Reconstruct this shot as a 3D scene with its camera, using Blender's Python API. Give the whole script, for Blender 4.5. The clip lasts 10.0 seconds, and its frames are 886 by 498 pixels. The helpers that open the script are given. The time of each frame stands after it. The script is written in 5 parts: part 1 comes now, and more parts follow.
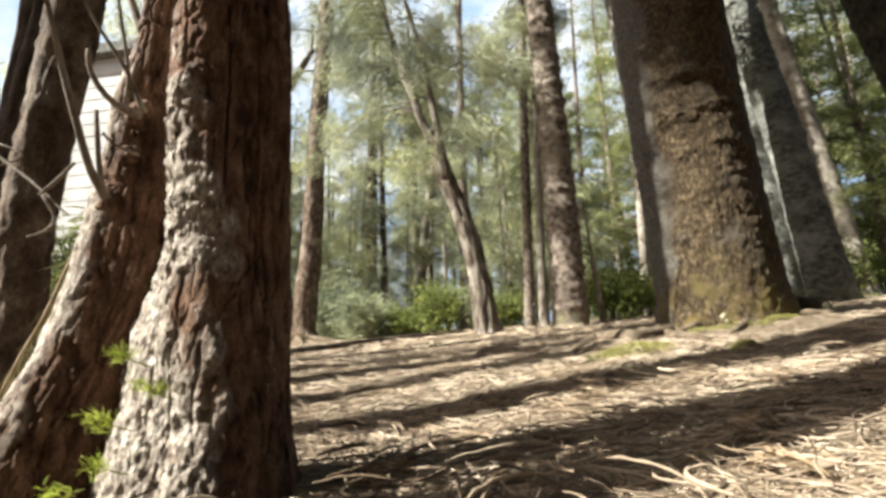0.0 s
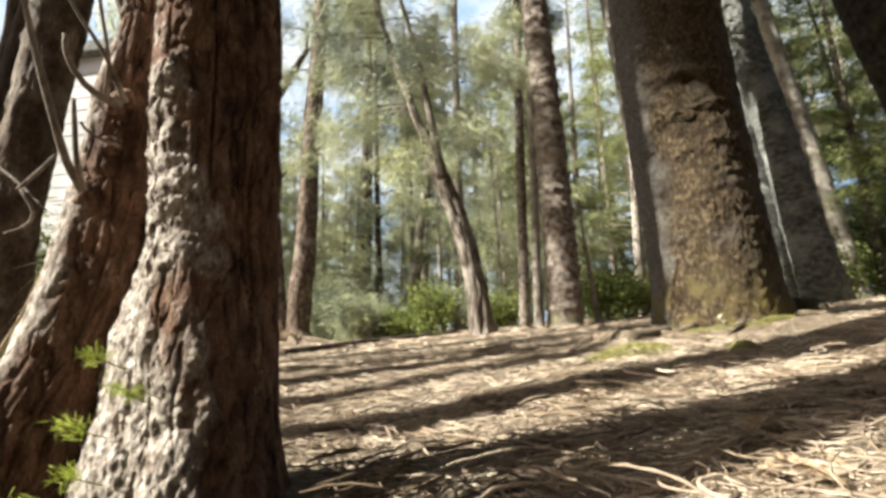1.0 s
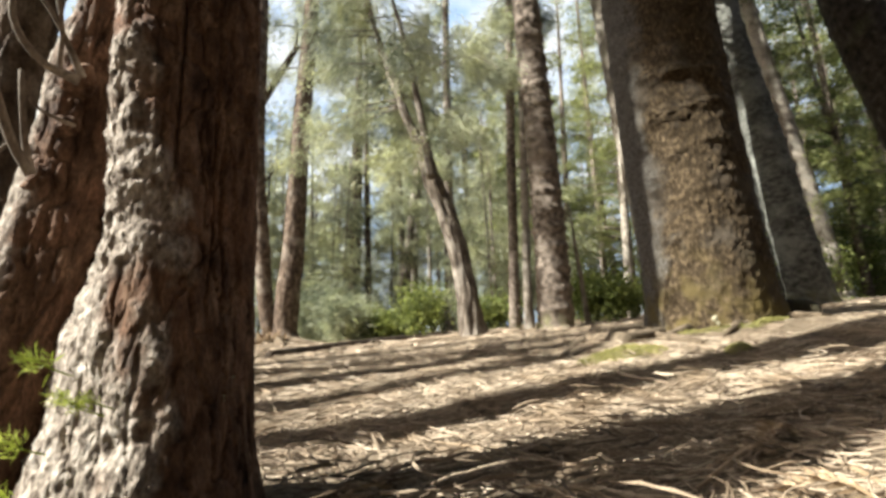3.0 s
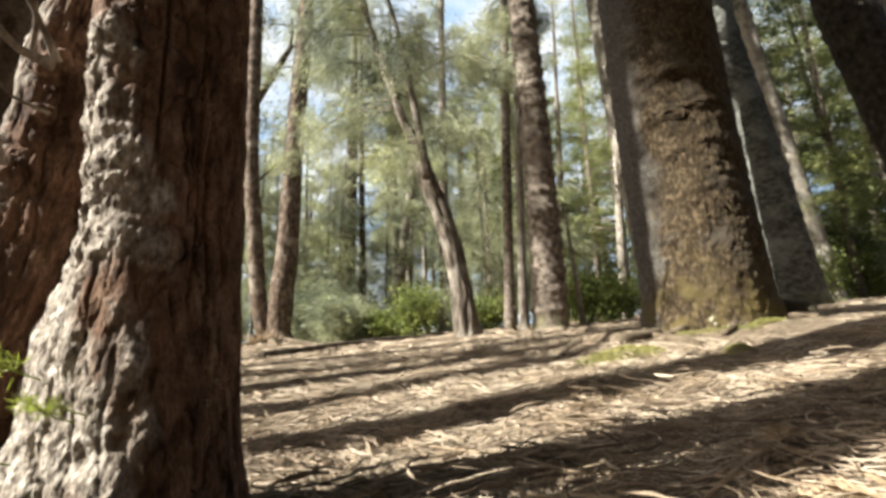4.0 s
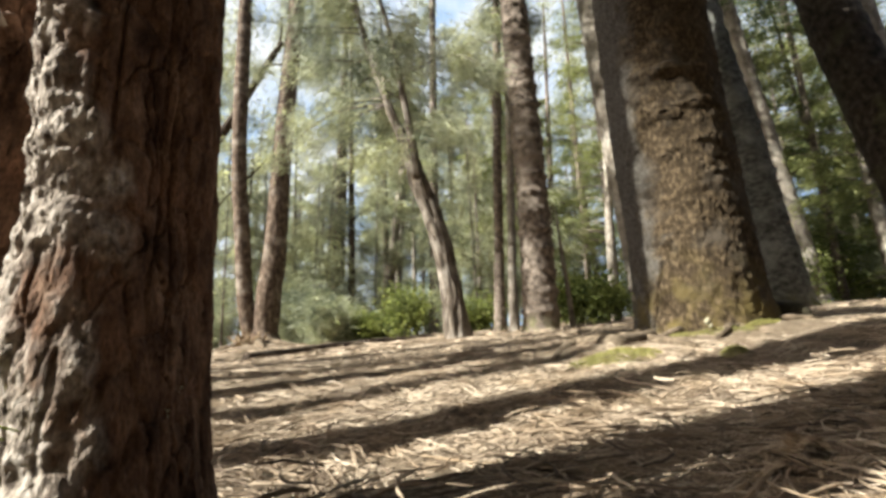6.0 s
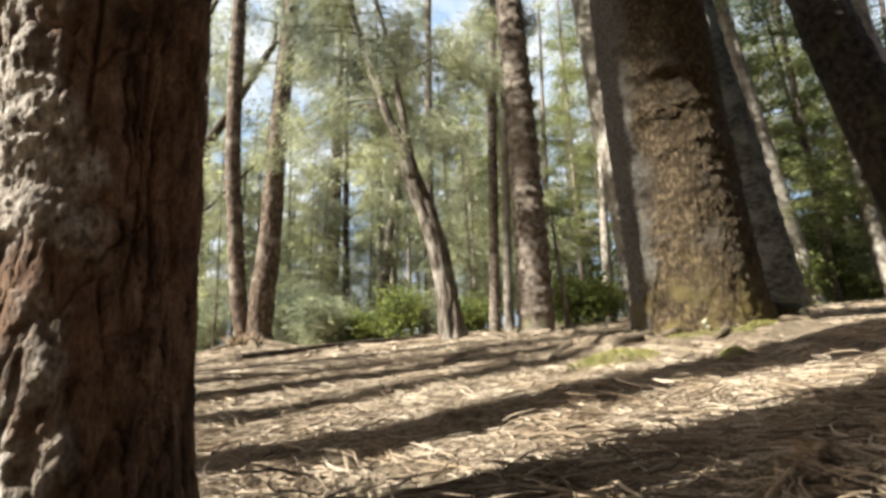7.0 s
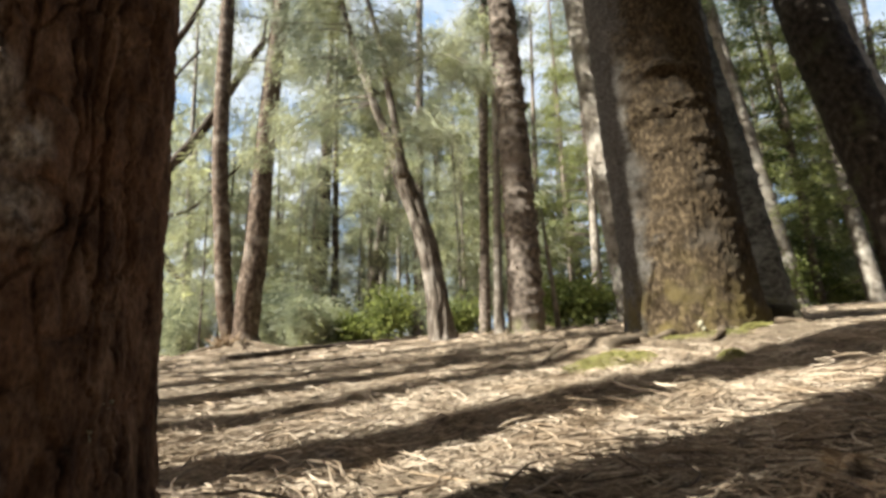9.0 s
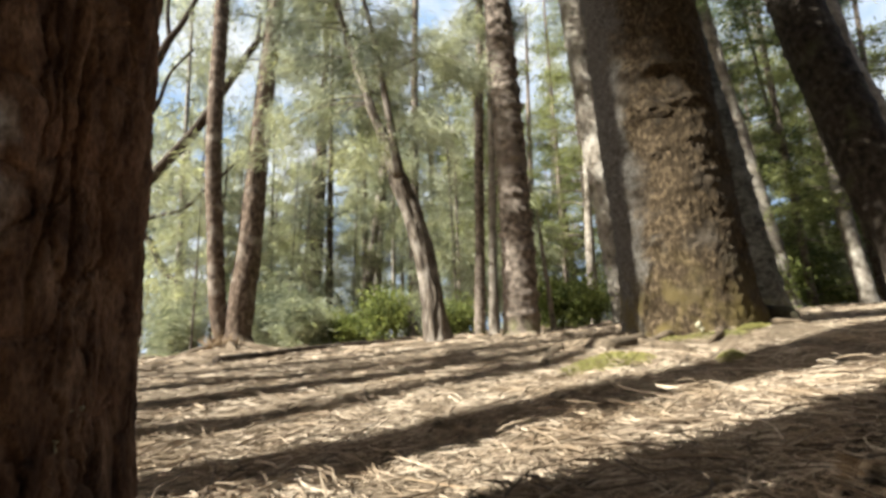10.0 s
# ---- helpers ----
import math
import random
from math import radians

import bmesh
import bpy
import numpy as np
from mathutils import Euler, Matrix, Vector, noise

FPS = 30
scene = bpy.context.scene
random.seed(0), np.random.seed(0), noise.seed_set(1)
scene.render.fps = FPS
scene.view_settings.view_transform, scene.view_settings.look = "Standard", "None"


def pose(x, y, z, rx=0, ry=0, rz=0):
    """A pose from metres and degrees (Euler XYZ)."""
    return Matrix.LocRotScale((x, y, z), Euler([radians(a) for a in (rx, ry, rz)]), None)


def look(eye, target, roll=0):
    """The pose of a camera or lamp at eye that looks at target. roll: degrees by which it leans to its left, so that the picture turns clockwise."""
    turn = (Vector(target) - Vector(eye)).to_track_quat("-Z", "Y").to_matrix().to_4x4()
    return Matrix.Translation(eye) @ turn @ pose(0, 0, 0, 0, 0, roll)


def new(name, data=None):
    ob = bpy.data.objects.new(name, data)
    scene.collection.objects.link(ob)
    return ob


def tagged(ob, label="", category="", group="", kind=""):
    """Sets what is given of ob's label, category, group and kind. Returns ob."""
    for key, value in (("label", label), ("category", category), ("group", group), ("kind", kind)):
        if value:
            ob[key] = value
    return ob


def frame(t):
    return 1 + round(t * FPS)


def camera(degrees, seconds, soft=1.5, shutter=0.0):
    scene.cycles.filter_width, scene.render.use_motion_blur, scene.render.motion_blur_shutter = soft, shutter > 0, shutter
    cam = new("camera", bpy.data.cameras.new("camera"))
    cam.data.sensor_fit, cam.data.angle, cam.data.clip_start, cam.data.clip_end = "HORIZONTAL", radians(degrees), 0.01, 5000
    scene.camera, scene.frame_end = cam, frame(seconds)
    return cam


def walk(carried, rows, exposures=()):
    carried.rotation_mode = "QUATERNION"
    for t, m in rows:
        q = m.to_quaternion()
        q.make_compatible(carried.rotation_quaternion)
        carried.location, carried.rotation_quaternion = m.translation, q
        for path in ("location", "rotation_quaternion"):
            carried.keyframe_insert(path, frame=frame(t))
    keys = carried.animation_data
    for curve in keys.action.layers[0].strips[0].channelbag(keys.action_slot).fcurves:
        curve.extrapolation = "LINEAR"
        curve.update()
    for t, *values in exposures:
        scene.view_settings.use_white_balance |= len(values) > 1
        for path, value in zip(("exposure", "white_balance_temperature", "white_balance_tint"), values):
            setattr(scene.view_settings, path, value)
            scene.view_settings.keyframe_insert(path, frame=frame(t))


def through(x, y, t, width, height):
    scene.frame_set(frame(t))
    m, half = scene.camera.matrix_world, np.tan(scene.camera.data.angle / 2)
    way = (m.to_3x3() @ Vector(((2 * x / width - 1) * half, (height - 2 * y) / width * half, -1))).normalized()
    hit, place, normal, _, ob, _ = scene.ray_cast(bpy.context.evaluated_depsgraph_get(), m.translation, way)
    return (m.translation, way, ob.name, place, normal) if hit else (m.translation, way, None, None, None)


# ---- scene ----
# ---------------------------------------------------------------- camera
cam = camera(89.94, 10.0, soft=3.3)
walk(cam, [
    (0, pose(0.0000, 0.0000, 0.3900, 101.010, 2.454, 0.477)),
    (1, pose(-0.0021, 0.0449, 0.3905, 101.063, 2.422, -0.197)),
    (2, pose(-0.0042, 0.0897, 0.3910, 101.119, 2.389, -0.874)),
    (2.5, pose(-0.0054, 0.1121, 0.3912, 101.148, 2.373, -1.212)),
    (3, pose(-0.0065, 0.1346, 0.3914, 101.177, 2.355, -1.552)),
    (4, pose(-0.0089, 0.1795, 0.3918, 101.239, 2.319, -2.231)),
    (5, pose(-0.0114, 0.2244, 0.3923, 101.303, 2.282, -2.913)),
    (6, pose(-0.0141, 0.2693, 0.3927, 101.371, 2.244, -3.596)),
    (7, pose(-0.0168, 0.3143, 0.3931, 101.441, 2.205, -4.281)),
    (8, pose(-0.0196, 0.3593, 0.3935, 101.515, 2.164, -4.968)),
    (9, pose(-0.0226, 0.4042, 0.3938, 101.591, 2.123, -5.656)),
    (10, pose(-0.0256, 0.4492, 0.3942, 101.671, 2.080, -6.346)),
], exposures=[(0.0, 1.72), (10.0, 1.58)])

# ---------------------------------------------------------------- daylight
SUN_AZIMUTH = radians(195.0)     # from +x, anticlockwise: the sun stands to the left and a little behind
SUN_HEIGHT = radians(40.0)
to_sun = Vector((math.cos(SUN_AZIMUTH) * math.cos(SUN_HEIGHT), math.sin(SUN_AZIMUTH) * math.cos(SUN_HEIGHT), math.sin(SUN_HEIGHT)))

world = bpy.data.worlds.new("sky")
scene.world = world
world.use_nodes = True
wn = world.node_tree
sky = wn.nodes.new("ShaderNodeTexSky")
sky.sky_type = "NISHITA"
sky.sun_disc = False
sky.sun_elevation = SUN_HEIGHT
sky.sun_rotation = math.atan2(to_sun.x, to_sun.y) % (2 * math.pi)
sky.dust_density = 4.0
sky.air_density = 1.0
sky.ozone_density = 1.0
background = wn.nodes["Background"]
background.inputs["Strength"].default_value = 0.05
wn.links.new(sky.outputs[0], background.inputs["Color"])

sun_data = bpy.data.lights.new("sun", "SUN")
sun_data.energy = 5.0
sun_data.angle = radians(0.5)
sun_data.color = (0.985, 0.985, 0.895)
sun = new("sun", sun_data)
sun.matrix_world = look(to_sun * 50, (0, 0, 0))


# ---------------------------------------------------------------- noise
def lattice(ix, iy, iz, seed):
    """A repeatable number in 0..1 for each lattice corner."""
    h = (ix.astype(np.int64) * 374761393 + iy.astype(np.int64) * 668265263 + iz.astype(np.int64) * 2147483647 + seed * 974711) & 0x7FFFFFFF
    h = ((h ^ (h >> 13)) * 1274126177) & 0x7FFFFFFF
    h = ((h ^ (h >> 11)) * 461845907) & 0x7FFFFFFF
    return (h ^ (h >> 16)) / float(0x7FFFFFFF)


def field(p, seed=0):
    """Smooth value noise, about -1 to 1, at the rows of p."""
    i = np.floor(p).astype(np.int64)
    f = p - i
    f = f * f * f * (f * (f * 6 - 15) + 10)
    total = 0
    for dx in (0, 1):
        for dy in (0, 1):
            for dz in (0, 1):
                w = (f[:, 0] if dx else 1 - f[:, 0]) * (f[:, 1] if dy else 1 - f[:, 1]) * (f[:, 2] if dz else 1 - f[:, 2])
                total = total + w * lattice(i[:, 0] + dx, i[:, 1] + dy, i[:, 2] + dz, seed)
    return total * 2 - 1


def cells(p, seed=0):
    """Cracked plates: how deep in its plate each row of p lies (0 at a crack), and the plate's own number."""
    i = np.floor(p).astype(np.int64)
    first, second, own = np.full(len(p), 9.0), np.full(len(p), 9.0), np.zeros(len(p))
    for dx in (-1, 0, 1):
        for dy in (-1, 0, 1):
            for dz in (-1, 0, 1):
                c = i + np.array([dx, dy, dz])
                spot = c + np.stack([lattice(c[:, 0], c[:, 1], c[:, 2], seed + k) for k in (1, 2, 3)], -1)
                d = np.linalg.norm(spot - p, axis=1)
                nearer = d < first
                second = np.where(nearer, first, np.minimum(second, d))
                own = np.where(nearer, lattice(c[:, 0], c[:, 1], c[:, 2], seed + 4), own)
                first = np.where(nearer, d, first)
    return second - first, own


def layers(p, seed=0, octaves=3):
    total, size = 0, 1.0
    for o in range(octaves):
        total = total + field(p * 2.03 ** o, seed + 17 * o) * size
        size *= 0.5
    return total


# ---------------------------------------------------------------- materials
def material(name):
    m = bpy.data.materials.new(name)
    m.use_nodes = True
    return m, m.node_tree.nodes, m.node_tree.links, m.node_tree.nodes["Principled BSDF"]


def texture(nodes, links, scale, detail, stretch=(1, 1, 1), kind="noise"):
    place = nodes.new("ShaderNodeTexCoord")
    mapping = nodes.new("ShaderNodeMapping")
    mapping.inputs["Scale"].default_value = stretch
    links.new(place.outputs["Object"], mapping.inputs["Vector"])
    n = nodes.new("ShaderNodeTexNoise" if kind == "noise" else "ShaderNodeTexVoronoi")
    n.inputs["Scale"].default_value = scale
    n.inputs["Detail"].default_value = detail
    links.new(mapping.outputs[0], n.inputs["Vector"])
    return n.outputs[0]


def ramp(nodes, links, source, stops):
    r = nodes.new("ShaderNodeValToRGB")
    r.color_ramp.elements[0].position, r.color_ramp.elements[0].color = stops[0][0], (*stops[0][1], 1)
    r.color_ramp.elements[1].position, r.color_ramp.elements[1].color = stops[-1][0], (*stops[-1][1], 1)
    for at, colour in stops[1:-1]:
        e = r.color_ramp.elements.new(at)
        e.color = (*colour, 1)
    links.new(source, r.inputs[0])
    return r.outputs[0]


def blend(nodes, links, factor, a, b, how="MIX"):
    m = nodes.new("ShaderNodeMix")
    m.data_type, m.blend_type = "RGBA", how
    for socket, value in ((m.inputs[0], factor), (m.inputs[6], a), (m.inputs[7], b)):
        if isinstance(value, (int, float)):
            socket.default_value = value
        elif isinstance(value, tuple):
            socket.default_value = (*value, 1)
        else:
            links.new(value, socket)
    return m.outputs[2]


def bump(nodes, links, height, shader, strength, distance):
    b = nodes.new("ShaderNodeBump")
    b.inputs["Strength"].default_value, b.inputs["Distance"].default_value = strength, distance
    links.new(height, b.inputs["Height"])
    links.new(b.outputs[0], shader.inputs["Normal"])


def bark(name, dark, mid, light, grey, scale=9.0, stretch=(1, 1, 0.25), moss=None, moss_top=0.0, relief=0.02, patch=2.2, patch_at=0.5, plates=None):
    m, nodes, links, shader = material(name)
    grain = texture(nodes, links, scale, 8, stretch)
    fine = texture(nodes, links, scale * 7, 6, stretch)
    colour = ramp(nodes, links, grain, [(0.28, dark), (0.5, mid), (0.74, light)])
    blotch = texture(nodes, links, patch, 5)
    spot = ramp(nodes, links, blotch, [(patch_at - 0.06, (0, 0, 0)), (patch_at + 0.16, (1, 1, 1))])
    colour = blend(nodes, links, spot, colour, grey)
    # Flank colour by attribute: bark plates and, in part, the light on them.
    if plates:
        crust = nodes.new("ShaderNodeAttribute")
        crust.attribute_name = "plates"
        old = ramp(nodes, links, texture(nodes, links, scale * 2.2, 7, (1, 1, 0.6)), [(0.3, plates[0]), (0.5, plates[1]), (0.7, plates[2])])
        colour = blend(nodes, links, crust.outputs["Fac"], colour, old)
    speck = ramp(nodes, links, fine, [(0.3, (0.55, 0.55, 0.55)), (0.65, (1.15, 1.15, 1.15))])
    colour = blend(nodes, links, 1.0, colour, speck, "MULTIPLY")
    if moss:
        place = nodes.new("ShaderNodeTexCoord")
        apart = nodes.new("ShaderNodeSeparateXYZ")
        links.new(place.outputs["Object"], apart.inputs[0])
        high = nodes.new("ShaderNodeMapRange")
        high.inputs["From Min"].default_value, high.inputs["From Max"].default_value = moss_top, moss_top * 0.15
        links.new(apart.outputs["Z"], high.inputs["Value"])
        growth = ramp(nodes, links, texture(nodes, links, 6.0, 6), [(0.42, (0, 0, 0)), (0.62, (1, 1, 1))])
        both = blend(nodes, links, 1.0, high.outputs[0], growth, "MULTIPLY")
        colour = blend(nodes, links, both, colour, moss)
    links.new(colour, shader.inputs["Base Color"])
    shader.inputs["Roughness"].default_value = 0.92
    shader.inputs["Specular IOR Level"].default_value = 0.2
    bump(nodes, links, blend(nodes, links, 0.4, grain, fine), shader, 0.8, relief)
    return m


def leaf(name, dark, light, through=0.35, tint=1.25):
    """Leaves: each one its own shade; light comes through them."""
    m, nodes, links, shader = material(name)
    own = nodes.new("ShaderNodeNewGeometry").outputs["Random Per Island"]
    colour = ramp(nodes, links, own, [(0.0, dark), (1.0, light)])
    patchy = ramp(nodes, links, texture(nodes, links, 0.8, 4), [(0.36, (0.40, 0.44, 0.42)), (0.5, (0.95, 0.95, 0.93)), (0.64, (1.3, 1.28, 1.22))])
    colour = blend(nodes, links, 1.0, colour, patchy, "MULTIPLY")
    links.new(colour, shader.inputs["Base Color"])
    shader.inputs["Roughness"].default_value = 0.6
    shader.inputs["Specular IOR Level"].default_value = 0.3
    glow = nodes.new("ShaderNodeBsdfTranslucent")
    links.new(blend(nodes, links, 1.0, colour, (tint, tint, tint * 0.8), "MULTIPLY"), glow.inputs["Color"])
    mix = nodes.new("ShaderNodeMixShader")
    mix.inputs[0].default_value = through
    links.new(shader.outputs[0], mix.inputs[1])
    links.new(glow.outputs[0], mix.inputs[2])
    links.new(mix.outputs[0], nodes["Material Output"].inputs["Surface"])
    return m


def dead(name, stops):
    """Dry needles and twigs: each one its own shade."""
    m, nodes, links, shader = material(name)
    own = nodes.new("ShaderNodeNewGeometry").outputs["Random Per Island"]
    colour = ramp(nodes, links, own, stops)
    fleck = ramp(nodes, links, texture(nodes, links, 160, 3), [(0.3, (0.7, 0.7, 0.7)), (0.7, (1.15, 1.15, 1.15))])
    colour = blend(nodes, links, 1.0, colour, fleck, "MULTIPLY")
    patches = ramp(nodes, links, texture(nodes, links, 4.5, 5), [(0.36, (0.90, 0.84, 0.74)), (0.52, (1.14, 1.13, 1.09)), (0.66, (1.34, 1.36, 1.34))])
    links.new(blend(nodes, links, 1.0, colour, patches, "MULTIPLY"), shader.inputs["Base Color"])
    shader.inputs["Roughness"].default_value = 0.75
    shader.inputs["Specular IOR Level"].default_value = 0.25
    return m


# Pale plate colours also carry the sunlight on the near stems' left flank.
BARK_NEAR = bark("fibrous brown bark with plates paler on the sunlit flank", (0.022, 0.010, 0.006), (0.115, 0.062, 0.038), (0.245, 0.148, 0.096), (0.19, 0.10, 0.062), 30, (1, 1, 0.42), None, 0, 0.016, 9.0, 0.56, ((0.07, 0.05, 0.038), (0.33, 0.274, 0.226), (0.58, 0.515, 0.455)))
BARK_BIG = bark("scaly brown pine bark", (0.024, 0.016, 0.009), (0.074, 0.051, 0.029), (0.20, 0.143, 0.086), (0.115, 0.095, 0.076), 42, (1, 1, 0.55), (0.135, 0.10, 0.036), 0.6, 0.034, 3.2, 0.57, ((0.035, 0.031, 0.027), (0.115, 0.101, 0.086), (0.23, 0.205, 0.176)))
BARK_PINE = bark("ringed grey-brown pine bark", (0.04, 0.029, 0.022), (0.165, 0.13, 0.105), (0.34, 0.275, 0.225), (0.32, 0.265, 0.22), 8, (1, 1, 1.2), (0.10, 0.095, 0.04), 0.4, 0.02, 1.3, 0.57)
BARK_GREY = bark("ringed grey pine bark with pale lichen", (0.034, 0.034, 0.029), (0.125, 0.123, 0.108), (0.25, 0.246, 0.22), (0.33, 0.326, 0.295), 8, (1, 1, 1.5), (0.10, 0.095, 0.04), 0.4, 0.02, 1.5, 0.56)
BARK_FORK = bark("dark reddish-brown casuarina bark", (0.034, 0.023, 0.016), (0.115, 0.079, 0.057), (0.27, 0.205, 0.155), (0.34, 0.285, 0.235), 9, (1, 1, 0.6), None, 0, 0.02, 1.8, 0.6)
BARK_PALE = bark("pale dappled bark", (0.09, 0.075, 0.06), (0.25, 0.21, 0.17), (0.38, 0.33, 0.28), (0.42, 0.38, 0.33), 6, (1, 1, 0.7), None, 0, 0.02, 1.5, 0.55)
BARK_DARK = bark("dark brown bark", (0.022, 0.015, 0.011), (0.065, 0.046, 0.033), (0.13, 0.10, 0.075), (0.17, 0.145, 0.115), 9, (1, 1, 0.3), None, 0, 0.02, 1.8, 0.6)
# Dark mossy bark: the shade on the thick pine is in the colour.
BARK_SHADED = bark("mossy bark darkened to its shade", (0.012, 0.009, 0.007), (0.038, 0.029, 0.022), (0.085, 0.068, 0.05), (0.10, 0.10, 0.045), 9, (1, 1, 0.6), None, 0, 0.02, 1.2, 0.62)
BARK_LEAN = bark("furrowed grey-brown casuarina bark", (0.022, 0.016, 0.012), (0.12, 0.094, 0.073), (0.29, 0.245, 0.20), (0.36, 0.315, 0.27), 11, (1, 1, 0.16), None, 0, 0.03, 1.6, 0.55)
DEADWOOD = bark("bare brown deadwood", (0.07, 0.05, 0.038), (0.17, 0.13, 0.10), (0.30, 0.24, 0.19), (0.34, 0.29, 0.24), 22, (1, 1, 0.3), None, 0, 0.004, 6, 0.5)
ROOT = bark("weathered root", (0.035, 0.025, 0.017), (0.13, 0.095, 0.063), (0.27, 0.21, 0.15), (0.20, 0.155, 0.11), 16, (1, 1, 1), None, 0, 0.01, 2.5, 0.52)
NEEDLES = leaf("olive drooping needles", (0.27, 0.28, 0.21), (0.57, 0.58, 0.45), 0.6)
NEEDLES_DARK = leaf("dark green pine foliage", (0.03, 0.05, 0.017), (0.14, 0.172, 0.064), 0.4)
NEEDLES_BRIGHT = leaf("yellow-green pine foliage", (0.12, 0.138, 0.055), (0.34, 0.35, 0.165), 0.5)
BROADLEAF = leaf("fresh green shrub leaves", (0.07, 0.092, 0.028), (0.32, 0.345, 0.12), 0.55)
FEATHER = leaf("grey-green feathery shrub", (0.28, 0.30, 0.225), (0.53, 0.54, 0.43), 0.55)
SPRIG = leaf("fresh yellow-green sprig", (0.26, 0.32, 0.05), (0.46, 0.50, 0.13), 0.45)
LITTER = dead("dry fallen needles", [(0.0, (0.085, 0.06, 0.042)), (0.35, (0.24, 0.182, 0.132)), (0.75, (0.40, 0.318, 0.24)), (1.0, (0.52, 0.43, 0.345))])
MOSS = leaf("yellow-green moss", (0.16, 0.155, 0.05), (0.36, 0.33, 0.12), 0.2)
# Greyed pale green: distance haze is put into the leaf colour.
FARLEAF = leaf("distant foliage with haze in its colour", (0.19, 0.20, 0.145), (0.55, 0.555, 0.44), 0.6)
LICHEN = dead("pale lichen", [(0.0, (0.22, 0.20, 0.14)), (1.0, (0.32, 0.30, 0.22))])
SPRAY = dead("bleached yellowish dry needles", [(0.0, (0.24, 0.21, 0.11)), (1.0, (0.46, 0.41, 0.25))])
TWIG = dead("dry fallen twigs", [(0.0, (0.22, 0.15, 0.095)), (1.0, (0.46, 0.36, 0.25))])


def soil():
    m, nodes, links, shader = material("needle-covered soil")
    strands = texture(nodes, links, 34, 9, (1, 2.4, 1))
    fine = texture(nodes, links, 190, 5, (1, 1.8, 1))
    broad = texture(nodes, links, 1.4, 5)
    colour = ramp(nodes, links, strands, [(0.3, (0.05, 0.034, 0.022)), (0.5, (0.155, 0.114, 0.076)), (0.68, (0.33, 0.26, 0.185))])
    colour = blend(nodes, links, ramp(nodes, links, broad, [(0.42, (0, 0, 0)), (0.7, (0.7, 0.7, 0.7))]), colour, (0.22, 0.168, 0.115))
    colour = blend(nodes, links, 1.0, colour, ramp(nodes, links, fine, [(0.3, (0.6, 0.6, 0.6)), (0.66, (1.2, 1.2, 1.2))]), "MULTIPLY")
    links.new(colour, shader.inputs["Base Color"])
    shader.inputs["Roughness"].default_value = 0.9
    shader.inputs["Specular IOR Level"].default_value = 0.2
    bump(nodes, links, blend(nodes, links, 0.35, strands, fine), shader, 1.0, 0.02)
    return m


SOIL = soil()


# ---------------------------------------------------------------- mesh helpers
def mesh_from(name, verts, tris=None, quads=None, smooth=True):
    """One mesh from arrays of corners, triangles and quads."""
    data = bpy.data.meshes.new(name)
    tris = np.zeros((0, 3), np.int32) if tris is None else np.asarray(tris, np.int32)
    quads = np.zeros((0, 4), np.int32) if quads is None else np.asarray(quads, np.int32)
    data.vertices.add(len(verts))
    data.vertices.foreach_set("co", np.asarray(verts, np.float32).ravel())
    data.loops.add(3 * len(tris) + 4 * len(quads))
    data.loops.foreach_set("vertex_index", np.concatenate([tris.ravel(), quads.ravel()]))
    data.polygons.add(len(tris) + len(quads))
    starts = np.concatenate([np.arange(len(tris)) * 3, 3 * len(tris) + np.arange(len(quads)) * 4]).astype(np.int32)
    data.polygons.foreach_set("loop_start", starts)
    data.polygons.foreach_set("use_smooth", np.full(len(starts), smooth))
    data.update(calc_edges=True)
    data.validate()
    return data


def part(name, data, mat, parent=None, label=""):
    """Links a mesh as one object, under a thing or a part."""
    if isinstance(data, bmesh.types.BMesh):
        bm, data = data, bpy.data.meshes.new(name)
        bm.to_mesh(data)
        bm.free()
    data.materials.append(mat)
    ob = new(name, data)
    if parent is not None:
        ob.parent = parent
    return tagged(ob, label)


def thing(name, place, label, category, group="", kind=""):
    ob = new(name)
    ob.location = place
    return tagged(ob, label, category, group, kind)


def smooth_line(points, step):
    """A curve through rows of (x, y, z, radius), resampled about every step."""
    p = np.array(points, float)
    if len(p) == 2:
        p = np.array([p[0], (p[0] + p[1]) / 2, p[1]])
    ends = np.vstack([2 * p[0] - p[1], p, 2 * p[-1] - p[-2]])
    out = []
    for i in range(1, len(ends) - 2):
        a, b, c, d = ends[i - 1:i + 3]
        n = max(2, int(np.linalg.norm(c[:3] - b[:3]) / step))
        t = np.linspace(0, 1, n, endpoint=False)[:, None]
        out.append(0.5 * (2 * b + (c - a) * t + (2 * a - 5 * b + 4 * c - d) * t ** 2 + (3 * b - a - 3 * c + d) * t ** 3))
    out = np.vstack(out + [p[-1:]])
    out[:, 3] = np.maximum(out[:, 3], 0.0006)
    return out


